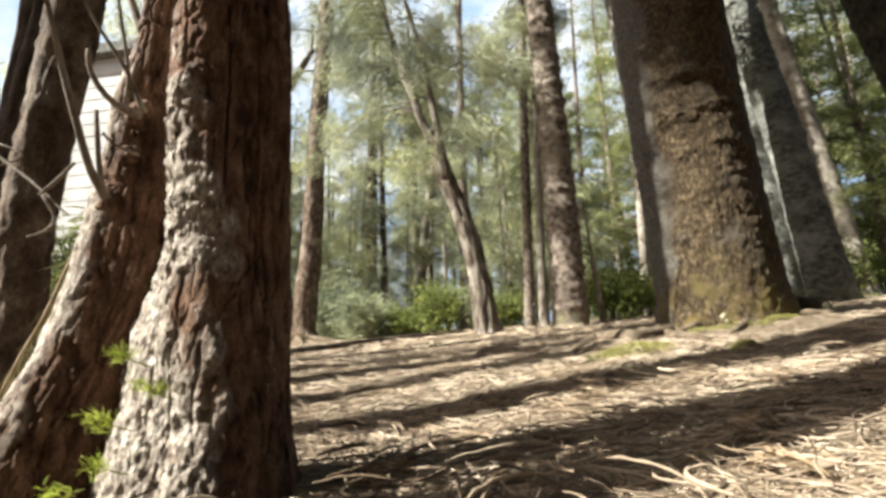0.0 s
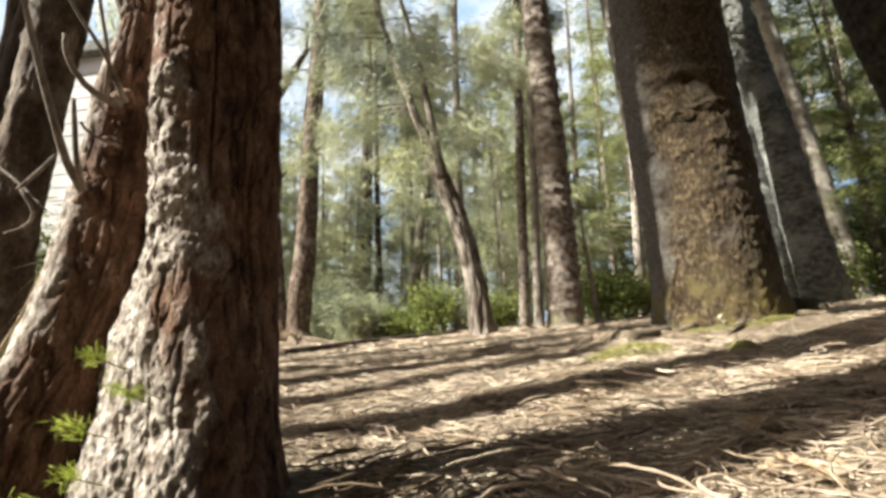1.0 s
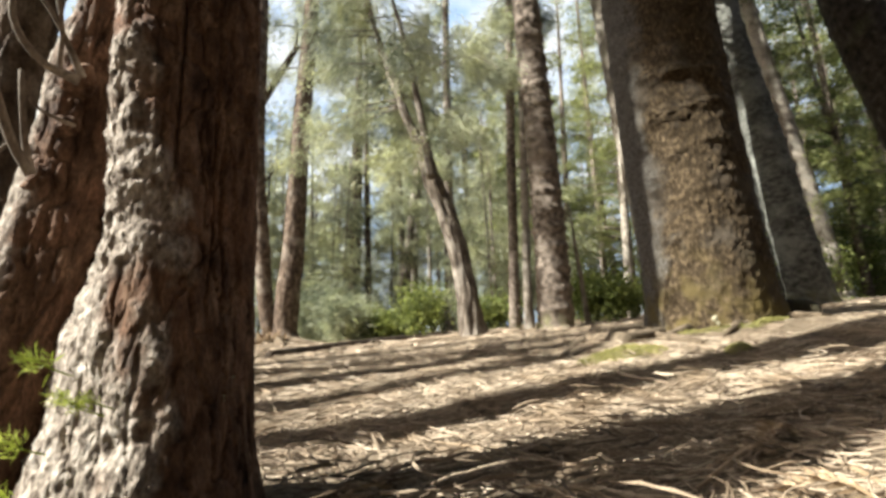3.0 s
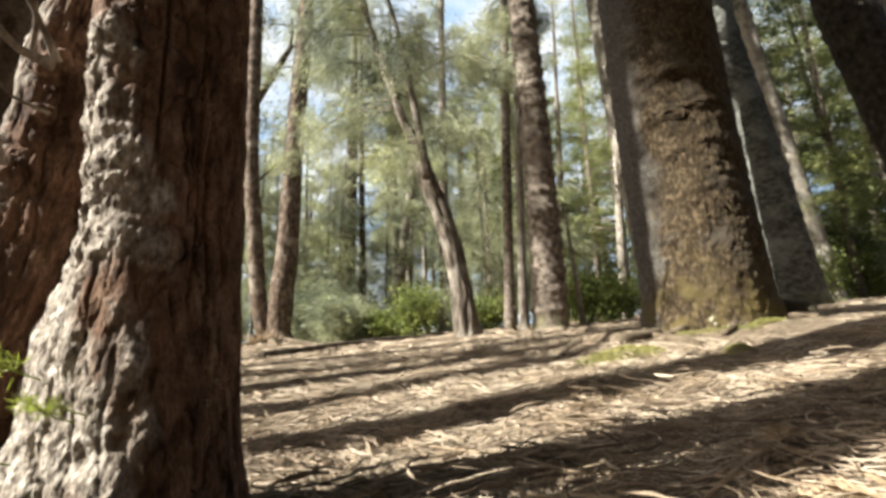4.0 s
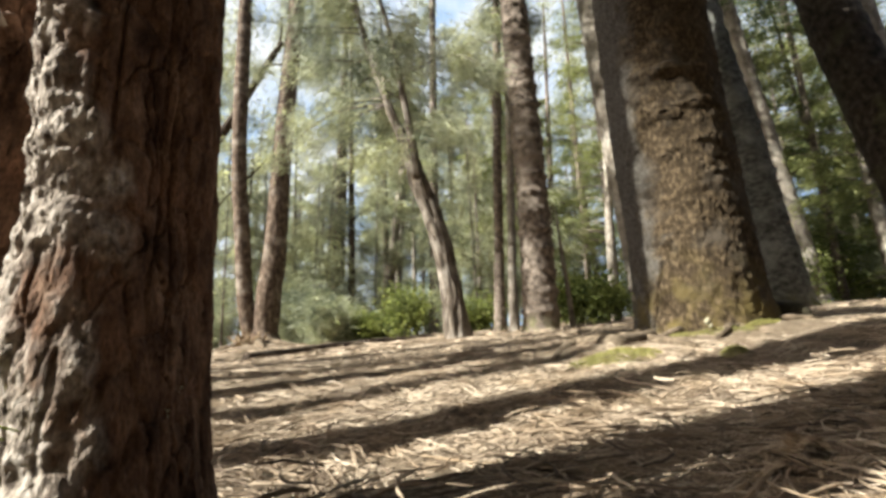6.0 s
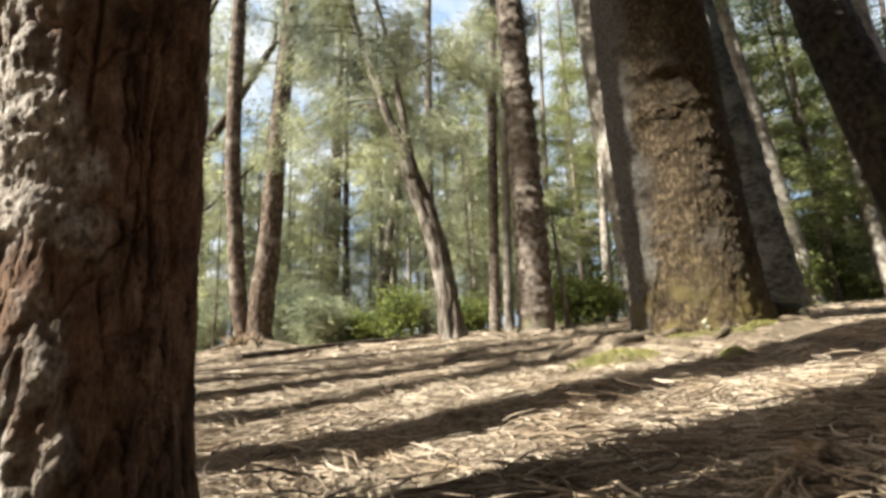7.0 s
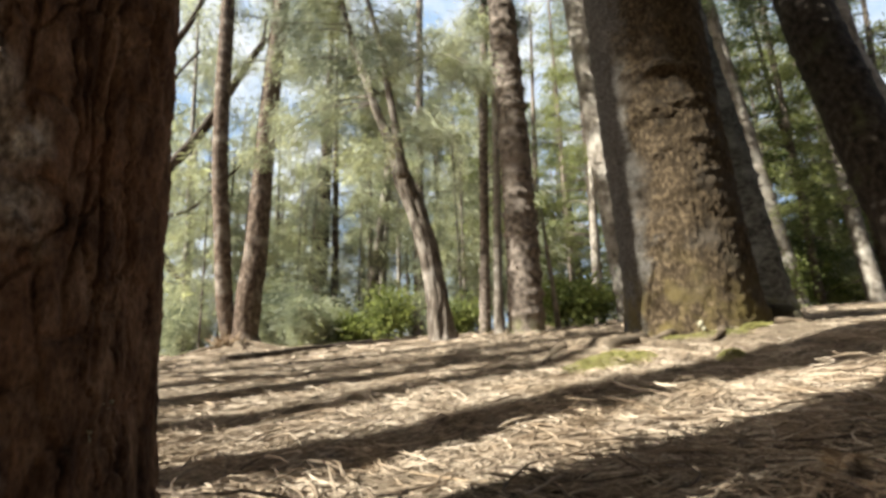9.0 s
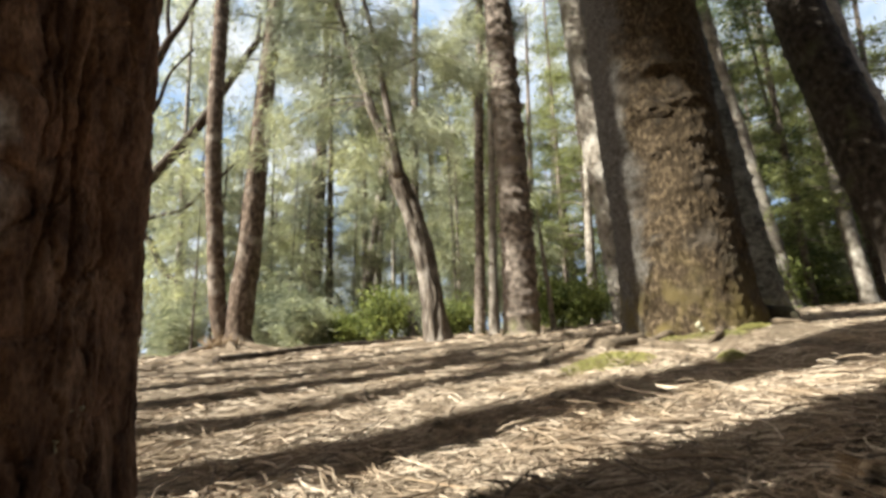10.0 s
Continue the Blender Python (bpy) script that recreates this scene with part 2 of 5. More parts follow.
def tube(points, around, step, relief=None, cap=True):
    """A tapered round bar along a curve. relief(theta, along, radius, place) gives how far its skin stands out."""
    line = smooth_line(points, step)
    c, r = line[:, :3], line[:, 3]
    n = len(c)
    tangent = np.gradient(c, axis=0)
    tangent /= np.linalg.norm(tangent, axis=1)[:, None] + 1e-9
    u = np.zeros((n, 3))
    ref = np.array([1.0, 0, 0]) if abs(tangent[0, 0]) < 0.9 else np.array([0, 1.0, 0])
    for i in range(n):
        ref = ref - tangent[i] * (ref @ tangent[i])
        ref /= np.linalg.norm(ref) + 1e-9
        u[i] = ref
    v = np.cross(tangent, u)
    th = np.linspace(0, 2 * np.pi, around, endpoint=False)
    along = np.concatenate([[0], np.cumsum(np.linalg.norm(np.diff(c, axis=0), axis=1))])
    ring = np.cos(th)[None, :, None] * u[:, None] + np.sin(th)[None, :, None] * v[:, None]
    out = np.repeat(r[:, None], around, 1)
    if relief is not None:
        T, A = np.meshgrid(th, along)
        R = np.repeat(r[:, None], around, 1)
        base = (c[:, None] + ring * R[..., None]).reshape(-1, 3)
        out = out + relief(T.ravel(), A.ravel(), R.ravel(), base).reshape(n, around)
    verts = (c[:, None] + ring * out[..., None]).reshape(-1, 3)
    i, j = np.meshgrid(np.arange(n - 1), np.arange(around), indexing="ij")
    k = (j + 1) % around
    quads = np.stack([i * around + j, i * around + k, (i + 1) * around + k, (i + 1) * around + j], -1).reshape(-1, 4)
    tris = None
    if cap:
        verts = np.vstack([verts, c[-1:] + tangent[-1:] * r[-1] * 0.5, c[:1]])
        j = np.arange(around)
        top = np.stack([(n - 1) * around + j, (n - 1) * around + (j + 1) % around, np.full(around, len(verts) - 2)], -1)
        low = np.stack([(j + 1) % around, j, np.full(around, len(verts) - 1)], -1)
        tris = np.vstack([top, low])
    return verts, tris, quads


def bar(name, points, around, step, mat, parent, label="", relief=None):
    """A tube as a part; its points are given in the world, and its thing's place is taken off."""
    verts, tris, quads = tube(points, around, step, relief)
    return part(name, mesh_from(name, verts - np.array(parent.location if parent.parent is None else parent.parent.location), tris, quads), mat, parent, label)


# ---------------------------------------------------------------- ground
MOUNDS = [(-0.6, 1.2, 0.75, -0.055), (-0.6, 2.2, 0.75, -0.100), (-0.6, 3.2, 0.75, 0.016), (0.6, 1.2, 0.75, -0.082), (0.6, 2.2, 0.75, 0.006), (0.6, 3.2, 0.75, -0.002), (1.6, 1.2, 0.75, -0.010), (1.6, 2.2, 0.75, -0.088), (1.6, 3.2, 0.75, 0.005), (2.6, 2.3, 0.90, 0.033), (2.3, 3.7, 0.60, 0.044), (-0.3, 4.8, 1.30, -0.056), (1.7, 4.8, 1.20, 0.035), (4.2, 4.6, 1.50, 0.043), (1.1, 10.0, 2.00, -0.003), (3.2, 9.0, 2.00, -0.000), (-4.5, 12.4, 2.50, 0.014), (-2.3, 7.6, 2.20, -0.032), (8.5, 9.5, 3.00, 0.005), (13.0, 12.0, 3.00, 0.014), (-2.2, 2.3, 1.00, -0.018), (-4.75, 14.3, 0.75, 0.22), (1.2, 3.05, 0.2, 0.05)]


def terrain(x, y):
    """The ground's height: a gentle rise to the right and ahead, with mounds and hollows."""
    x, y = np.asarray(x, float), np.asarray(y, float)
    z = 0.1681 + 0.0436 * 40 * np.tanh(x / 40) + 0.0205 * 60 * np.tanh(y / 60)
    for mx, my, size, high in MOUNDS:
        z = z + high * np.exp(-((x - mx) ** 2 + (y - my) ** 2) / (2 * size * size))
    return z


def rough(x, y):
    """Small unevenness of the litter."""
    p = np.stack([x, y, x * 0], -1)
    near = np.exp(-(np.hypot(x - 0.5, y - 2.5) / 9) ** 2)
    return 0.007 * layers(p * 2.2, 3, 3) + near * 0.008 * layers(p * 8.0, 5, 3)


def height(x, y):
    x, y = np.atleast_1d(np.asarray(x, float)), np.atleast_1d(np.asarray(y, float))
    return terrain(x, y) + rough(x, y)


def ground_sheet():
    """One sheet, fine under the camera and coarse towards the horizon."""
    s = np.linspace(-1, 1, 281)
    spread = 4.2 * s + 60 * np.sign(s) * np.abs(s) ** 5 + 900 * np.sign(s) * np.abs(s) ** 21
    x, y = np.meshgrid(spread + 0.5, spread + 2.6)
    verts = np.stack([x.ravel(), y.ravel(), height(x.ravel(), y.ravel())], -1)
    n = len(s)
    i, j = np.meshgrid(np.arange(n - 1), np.arange(n - 1), indexing="ij")
    quads = np.stack([i * n + j, i * n + j + 1, (i + 1) * n + j + 1, (i + 1) * n + j], -1).reshape(-1, 4)
    ob = part("ground", mesh_from("ground", verts, None, quads), SOIL)
    tagged(ob, "forest floor covered with dry brown needles", "ground", kind="structure")


ground_sheet()


# ---------------------------------------------------------------- bark reliefs
def wrap(theta, along, radius, around, up):
    """Noise places on a bark, seamless round the trunk."""
    return np.stack([np.cos(theta) * radius * around, np.sin(theta) * radius * around, along * up], -1)


def sunlit_plated(theta, q, seed, flank):
    """Where old plates still cover the fibres: mostly on the sunlit flank, with a ragged edge (0 to 1)."""
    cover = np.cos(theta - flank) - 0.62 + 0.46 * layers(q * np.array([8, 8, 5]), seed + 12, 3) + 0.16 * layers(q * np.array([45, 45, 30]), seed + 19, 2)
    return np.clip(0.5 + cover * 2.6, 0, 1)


def terrace(x, cliff=0.25):
    """Flat steps with steep fronts, like layers of flaking bark."""
    i = np.floor(x)
    f = np.clip((x - i) / cliff, 0, 1)
    return i + f * f * (3 - 2 * f)


def wander(along, fast, seed):
    """A line's own slow drift, about -1 to 1."""
    return field(np.stack([along * fast, 0 * along + seed * 0.37, 0 * along + 0.5], -1), seed)


def fibrous(seed, deep=1.0, flank=-2.3, twist=0.0, furrows=17, plates=1.0, gouge=1.0):
    """Stringy bark: long wandering furrows, flat strips between them, and a flaking crust of plates on one flank."""
    draw = np.random.default_rng(seed)
    lines = [(2 * math.pi * (k + draw.uniform(-0.3, 0.3)) / furrows, draw.uniform(0.0024, 0.0046), draw.uniform(0.4, 1.0)) for k in range(furrows)]

    def relief(theta, along, radius, place):
        q = wrap(theta, along, radius, 1.0, 1.0)
        crust = sunlit_plated(theta - twist * np.clip(along - 0.35, 0, 0.8), q, seed, flank)
        bend = q + 0.012 * np.stack([layers(q * 10, seed + 1), layers(q * 10, seed + 2), layers(q * 8, seed + 3)], -1)
        ragged = bend + 0.004 * np.stack([layers(q * 55, seed + 14), layers(q * 55, seed + 15), layers(q * 55, seed + 16)], -1)
        out = 0.004 * layers(q * np.array([7, 7, 3]), seed + 7, 2)
        for k, (first, wide, strong) in enumerate(lines):
            path = first + 0.26 * wander(along, 1.9, seed + 40 + k) + 0.085 * wander(along, 8.0, seed + 70 + k) + 0.03 * wander(along, 30.0, seed + 90 + k)
            d = np.angle(np.exp(1j * (theta - path))) * radius
            gape = gouge * strong * np.clip(0.5 + 1.2 * wander(along, 2.6, seed + 120 + k) + 0.5 * wander(along, 11.0, seed + 150 + k), 0, 1)
            out = out + gape * (1 - 0.7 * crust) * (0.0045 * np.exp(-(d / (4.0 * wide)) ** 2) - 0.030 * np.exp(-(d / wide) ** 2))
        big = terrace(2.0 * layers(ragged * np.array([26, 26, 20]), seed + 5, 2))
        edge, own = cells(ragged * np.array([24, 24, 7]), seed + 25)
        small = terrace(2.0 * layers(ragged * np.array([60, 60, 34]), seed + 6, 2))
        strips = terrace(1.7 * layers(bend * np.array([30, 30, 4]), seed + 9, 2))
        out = out + crust * plates * (0.007 + 0.0036 * big + 0.0018 * small + 0.0010 * layers(q * 120, seed + 17, 2)) + (1 - crust) * (0.0026 * strips + 0.006 * (own - 0.5) - 0.011 * np.exp(-edge / 0.055))
        return deep * (out + 0.0012 * layers(bend * np.array([150, 150, 9]), seed + 8, 2) + 0.0010 * layers(q * 190, seed + 13, 2))
    return relief


def flared(inner, roots, size, top, seed):
    """Adds root swellings to the foot of a trunk."""
    def relief(theta, along, radius, place):
        fall = np.exp(-np.maximum(along, 0) / top)
        lobes = 0
        for angle, wide in roots:
            d = np.angle(np.exp(1j * (theta - angle)))
            lobes = lobes + np.exp(-(d / wide) ** 2)
        return inner(theta, along, radius, place) + size * fall * lobes
    return relief


def angular(inner, corner, share=0.085, twist=0.0):
    """A trunk that is three-cornered rather than round, with one corner at that angle."""
    def relief(theta, along, radius, place):
        turn = corner + 0.12 * np.sin(along * 4.0) + twist * np.clip(along - 0.35, 0, 0.8)
        return inner(theta, along, radius, place) + radius * (share * np.cos(3 * (theta - turn)) + 0.045)
    return relief


def seam(up):
    """The angle of the long crack in the big pine's foot, and of the edge of its grey flank, weathered and with shade
    in the colour.
    """
    return np.interp(up, [0.39, 0.68, 0.9, 1.3, 1.9, 2.7], [-2.85, -2.67, -2.58, -2.66, -2.78, -2.74])


def scaly(seed, deep=1.0, knots=(), rings=(), cracked=False):
    """Bark of small plates, with knots in rings where branches were shed."""
    def relief(theta, along, radius, place):
        q = wrap(theta, along, radius, 1.0, 1.0)
        ragged = q + 0.008 * np.stack([layers(q * 24, seed + 14), layers(q * 24, seed + 15), layers(q * 24, seed + 16)], -1)
        edge, own = cells(ragged * np.array([26, 26, 36]), seed + 5)
        out = (0.010 * layers(q * np.array([4, 4, 5]), seed, 2) + 0.0065 * layers(q * np.array([17, 17, 22]), seed + 3, 3)
               + 0.007 * (own - 0.5) - 0.005 * np.exp(-edge / 0.10) + 0.004 * layers(q * 90, seed + 6, 2))
        for up in rings:
            out = out + 0.008 * np.clip(0.2 + layers(q * np.array([6, 6, 2]), seed + int(up * 50), 2), 0, 1) * np.exp(-((along - up + 0.05 * layers(q * 3, seed + 9, 2)) / 0.022) ** 2)
        if cracked:
            crack = np.angle(np.exp(1j * (theta - seam(place[:, 2])))) * radius + 0.012 * layers(q * np.array([14, 14, 14]), seed + 31, 2)
            gape = np.clip((1.0 - place[:, 2]) / 0.2, 0, 1)
            out = out + gape * (0.012 * np.exp(-(crack / 0.05) ** 2) - 0.05 * np.exp(-(crack / 0.011) ** 2))
        for angle, up, size in knots:
            d = np.angle(np.exp(1j * (theta - angle))) * radius
            e = along - up + 0.25 * d * np.sin(9 * angle)
            out = out + 0.9 * size * np.exp(-(d / (3.2 * size)) ** 2 - (e / (0.55 * size)) ** 2) - 1.2 * size * np.exp(-((d - 0.4 * size) / (0.7 * size)) ** 2 - ((e + 0.45 * size) / (0.35 * size)) ** 2)
        return deep * out
    return relief


def ringed(seed, every=0.42, deep=1.0):
    """Pine bark with raised rings at the old whorls."""
    def relief(theta, along, radius, place):
        q = wrap(theta, along, radius, 1.0, 1.0)
        wave = along + 0.06 * layers(q * 2.0, seed, 2)
        ring = np.exp(-((wave % every - every / 2) / 0.055) ** 2)
        lumps = np.clip(layers(q * np.array([7, 7, 3]), seed + 4, 2), 0, 1)
        return deep * (0.045 * ring * (0.6 + 0.8 * lumps) + 0.014 * layers(q * np.array([9, 9, 11]), seed + 7, 3))
    return relief


def furrowed(seed, deep=1.0):
    def relief(theta, along, radius, place):
        q = wrap(theta, along, radius, 1.0, 1.0)
        return deep * (0.02 * layers(q * np.array([9, 9, 1.6]), seed, 3) + 0.012 * layers(q * np.array([3, 3, 1.2]), seed + 3, 2))
    return relief


# ---------------------------------------------------------------- foliage
rng = np.random.default_rng(7)


def strands(base, way, length, width, droop):
    """Thin hanging needles: one bent sliver each. Returns corners and triangles."""
    n = len(base)
    way = way / (np.linalg.norm(way, axis=1)[:, None] + 1e-9)
    side = np.cross(way, rng.normal(size=(n, 3)))
    side /= np.linalg.norm(side, axis=1)[:, None] + 1e-9
    length, width = length[:, None], width[:, None]
    drop = np.stack([np.zeros(n), np.zeros(n), -droop], -1)
    mid = base + way * length * 0.45 + drop * length * 0.12
    tip = base + way * length + drop * length * 0.6
    v = np.stack([base, mid + side * width * 0.5, tip, mid - side * width * 0.5], 1).reshape(-1, 3)
    o = np.arange(n)[:, None] * 4
    t = np.concatenate([o + np.array([[0, 1, 2]]), o + np.array([[0, 2, 3]])], 1).reshape(-1, 3)
    return v, t


def leaves(base, way, length, width):
    """Folded leaves of two halves each."""
    n = len(base)
    way = way / (np.linalg.norm(way, axis=1)[:, None] + 1e-9)
    side = np.cross(way, rng.normal(size=(n, 3)) * 0.5 + np.array([0, 0, 1.0]))
    side /= np.linalg.norm(side, axis=1)[:, None] + 1e-9
    up = np.cross(side, way)
    L, W = length[:, None], width[:, None]
    mid = base + way * L * 0.45 - up * W * 0.15
    tip = base + way * L - up * L * 0.12
    v = np.stack([base, mid + side * W * 0.5 + up * W * 0.2, tip, mid - side * W * 0.5 + up * W * 0.2], 1).reshape(-1, 3)
    o = np.arange(n)[:, None] * 4
    t = np.concatenate([o + np.array([[0, 1, 2]]), o + np.array([[0, 2, 3]])], 1).reshape(-1, 3)
    return v, t


def limb_path(start, angle, reach, rise, sag, n=5):
    """A bough that leaves the trunk, rises and bends."""
    d = np.array([math.cos(angle), math.sin(angle)])
    turn = rng.uniform(-0.5, 0.5)
    pts = []
    for i in range(n):
        s = i / (n - 1)
        a = angle + turn * s
        out = np.array([math.cos(a), math.sin(a)]) * reach * s
        pts.append([start[0] + out[0], start[1] + out[1], start[2] + reach * (rise * s - sag * s * s) + rng.normal() * 0.02 * reach])
    return np.array(pts)


def along_line(points, s):
    p = np.asarray(points)[:, :3]
    f = np.clip(s, 0, 0.9999) * (len(p) - 1)
    i = f.astype(int)
    return p[i] + (p[i + 1] - p[i]) * (f - i)[:, None]


def crown(parent, trunk_points, lowest, limbs, reach, style, mat, limb_mat, density=1.0, width=0.010, rise=0.5, sag=0.35, sprays=11, taper=0.75, only=None, long=1.0):
    """Boughs as parts of their own and one crown of many needles."""
    place = np.array(parent.location)
    p = np.array(trunk_points, float)
    zs = p[:, 2]
    low, high = lowest, zs[-1] - 0.2
    heaps, count = [], 0
    for k in range(limbs):
        f = (k + rng.uniform(0, 0.9)) / limbs
        z = low + (high - low) * f
        start = np.array([np.interp(z, zs, p[:, 0]), np.interp(z, zs, p[:, 1]), z])
        r = np.interp(z, zs, p[:, 3])
        angle = rng.uniform(0, 2 * math.pi) if only is None else rng.normal(only, 0.7)
        span = reach * (1 - taper * f) * rng.uniform(0.7, 1.15)
        line = limb_path(start, angle, span, rise * rng.uniform(0.6, 1.3), sag * rng.uniform(0.5, 1.4))
        rad = np.linspace(min(0.35 * r, 0.018 + 0.012 * span), 0.004, len(line))
        bar("limb", np.c_[line, rad], 4, 1.3, limb_mat, parent)
        m = max(3, int(sprays * span / reach))
        s = rng.uniform(0.25, 1.0, m)
        heads = along_line(line, s) + rng.normal(size=(m, 3)) * np.array([0.16, 0.16, 0.10]) * span * 0.6
        heaps.append((heads, np.tile(np.array([math.cos(angle), math.sin(angle), 0.0]), (m, 1))))
    heads = np.vstack([h for h, _ in heaps])
    outs = np.vstack([o for _, o in heaps])
    per = int((70 if style == "hang" else 40) * density)
    base = np.repeat(heads, per, 0)
    out = np.repeat(outs, per, 0)
    n = len(base)
    if style == "hang":
        base = base + rng.normal(size=(n, 3)) * np.array([0.20, 0.20, 0.17])
        way = out * 0.5 + rng.normal(size=(n, 3)) * 0.55 + np.array([0, 0, -0.25])
        v, t = strands(base, way, rng.uniform(0.16, 0.42, n) * long, rng.uniform(0.7, 1.3, n) * width, rng.uniform(0.4, 1.2, n))
    elif style == "fan":
        base = base + rng.normal(size=(n, 3)) * np.array([0.22, 0.22, 0.10])
        way = out * 0.8 + rng.normal(size=(n, 3)) * np.array([0.6, 0.6, 0.25]) + np.array([0, 0, 0.1])
        v, t = strands(base, way, rng.uniform(0.14, 0.34, n) * long, rng.uniform(0.7, 1.4, n) * width, rng.uniform(-0.2, 0.5, n))
    else:
        base = base + rng.normal(size=(n, 3)) * np.array([0.26, 0.26, 0.16])
        v, t = leaves(base, rng.normal(size=(n, 3)) + out * 0.5 + np.array([0, 0, -0.2]), rng.uniform(0.07, 0.16, n), rng.uniform(0.04, 0.07, n))
    part("crown", mesh_from("crown", v - place, t, None, False), mat, parent)


def extended(points, top, thin=0.35):
    """Carries a trunk on upwards to its full height, thinning out."""
    p = [list(q) for q in points]
    a, b = np.array(p[-2]), np.array(p[-1])
    way = (b - a)[:3]
    way = way / np.linalg.norm(way)
    way[:2] *= 0.7
    for f in (0.35, 0.7, 1.0):
        up = (top - b[2]) * f
        p.append([b[0] + way[0] / way[2] * up, b[1] + way[1] / way[2] * up, b[2] + up, b[3] * (1 - (1 - thin) * f)])
    return p


def footed(points, deep=0.25, flare=1.12):
    """Carries a trunk's foot down into the soil, where it stands, and lets it swell a little there."""
    p = [list(q) for q in points]
    a, b = np.array(p[0], float), np.array(p[1], float)
    g = float(terrain(a[0], a[1]))
    way = (b - a)[:3] / max(0.05, b[2] - a[2])
    foot = a[:3] + way * (g - a[2])
    knee = a[:3] + way * (g + 0.3 - a[2])
    p = [q for q in p if q[2] > g + 0.45]
    r = float(np.interp(g + 0.3, [q[2] for q in points], [q[3] for q in points]))
    return [[foot[0], foot[1], g - deep, r * flare * 1.15], [foot[0], foot[1], g, r * flare], [*knee, r * 1.015]] + p


def tree(name, points, label, category, top, mat, relief, around=40, step=0.08, group="", flare=1.13):
    """A thing at the foot of its trunk, with the trunk as its first part. Returns it and its axis."""
    line = footed(points, flare=flare)
    line = extended(line, top) if top > line[-1][2] + 0.3 else line
    root = thing(name, (line[1][0], line[1][1], line[1][2]), label, category, group)
    bar("trunk", line, around, step, mat, root, relief=relief)
    return root, line


# ---------------------------------------------------------------- the near tree with two stems
NEAR = [(-0.559, 1.104, 0.058, 0.199), (-0.557, 1.105, 0.246, 0.169), (-0.558, 1.104, 0.405, 0.158), (-0.552, 1.107, 0.544, 0.142), (-0.551, 1.108, 0.661, 0.133), (-0.557, 1.105, 0.876, 0.134), (-0.558, 1.104, 1.141, 0.132), (-0.563, 1.102, 1.354, 0.127)]
SECOND = [(-0.886, 1.044, 0.104, 0.125), (-0.864, 1.062, 0.241, 0.112), (-0.837, 1.085, 0.364, 0.102), (-0.811, 1.107, 0.527, 0.1), (-0.797, 1.119, 0.674, 0.095), (-0.788, 1.127, 0.896, 0.078), (-0.786, 1.128, 1.046, 0.074), (-0.777, 1.136, 1.227, 0.056), (-0.774, 1.138, 1.396, 0.05)]
near_line = [[NEAR[0][0], NEAR[0][1], -0.12, 0.225]] + [list(q) for q in NEAR]
near_tree = thing("cypress_tree", (NEAR[0][0], NEAR[0][1], 0.03), "old twin-stemmed tree with deeply cracked fibrous red-brown bark", "tree")


def stem(name, points, roots, corner, flank, twist, seed, around, fine, parent, label, plates=1.0, gouge=1.0):
    """Fine bark where the camera passes, coarser above, in one mesh."""
    line = np.array(points, float)
    kept = []

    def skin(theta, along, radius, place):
        kept.append(sunlit_plated(theta - twist * np.clip(along - 0.35, 0, 0.8), wrap(theta, along, radius, 1.0, 1.0), seed, flank))
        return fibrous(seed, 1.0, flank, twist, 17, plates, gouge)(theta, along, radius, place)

    relief = flared(angular(skin, corner, 0.115, twist), roots, 0.03, 0.13, seed)
    low = tube(line, around, fine, relief, cap=True)
    ob = part(name, mesh_from(name, low[0] - np.array(parent.location), low[1], low[2]), BARK_NEAR, parent, label)
    # Paler colour follows the sunlit side: lit bark put into an attribute.
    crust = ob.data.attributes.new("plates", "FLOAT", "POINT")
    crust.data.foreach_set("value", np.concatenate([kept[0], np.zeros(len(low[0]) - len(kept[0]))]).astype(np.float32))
    return ob


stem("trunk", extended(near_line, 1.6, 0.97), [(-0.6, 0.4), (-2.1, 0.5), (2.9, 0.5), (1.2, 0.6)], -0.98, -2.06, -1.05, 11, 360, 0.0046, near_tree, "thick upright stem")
second_line = [[SECOND[0][0] - 0.03, SECOND[0][1] - 0.02, -0.14, SECOND[0][3] * 1.25]] + [list(q) for q in SECOND]
stem("leaning_stem", extended(second_line, 2.1, 0.97), [(2.8, 0.5), (-0.6, 0.6)], -2.2, -3.0, 0.0, 23, 200, 0.0075, near_tree, "slanting stem with stubs of shed branches", 0.4, 0.35)
bar("upper_stem", [[*(np.array(near_line[-1][:3]) + np.array([0, 0, 0.15])), near_line[-1][3] * 0.98], [near_line[-1][0] - 0.1, near_line[-1][1] + 0.1, 5.0, 0.11], [near_line[-1][0] - 0.15, near_line[-1][1] + 0.2, 9.0, 0.06]], 40, 0.1, BARK_NEAR, near_tree, relief=furrowed(31, 0.4))

# ---------------------------------------------------------------- pines and the rest of the marked trees
BIG = [(2.277, 3.718, 0.445, 0.47), (2.272, 3.721, 0.871, 0.465), (2.256, 3.731, 1.472, 0.461), (2.234, 3.744, 2.395, 0.46), (2.224, 3.751, 3.466, 0.458)]
big_line = [[BIG[0][0] + 0.02, BIG[0][1], BIG[0][2] - 0.4, BIG[0][3] * 1.18], [BIG[0][0] + 0.01, BIG[0][1], BIG[0][2] - 0.05, BIG[0][3] * 1.07]] + [list(q) for q in BIG[1:]]
big_tree = thing("pine_tree", (BIG[0][0], BIG[0][1], 0.42), "massive old pine with scaly golden-brown bark and mossy foot", "tree")
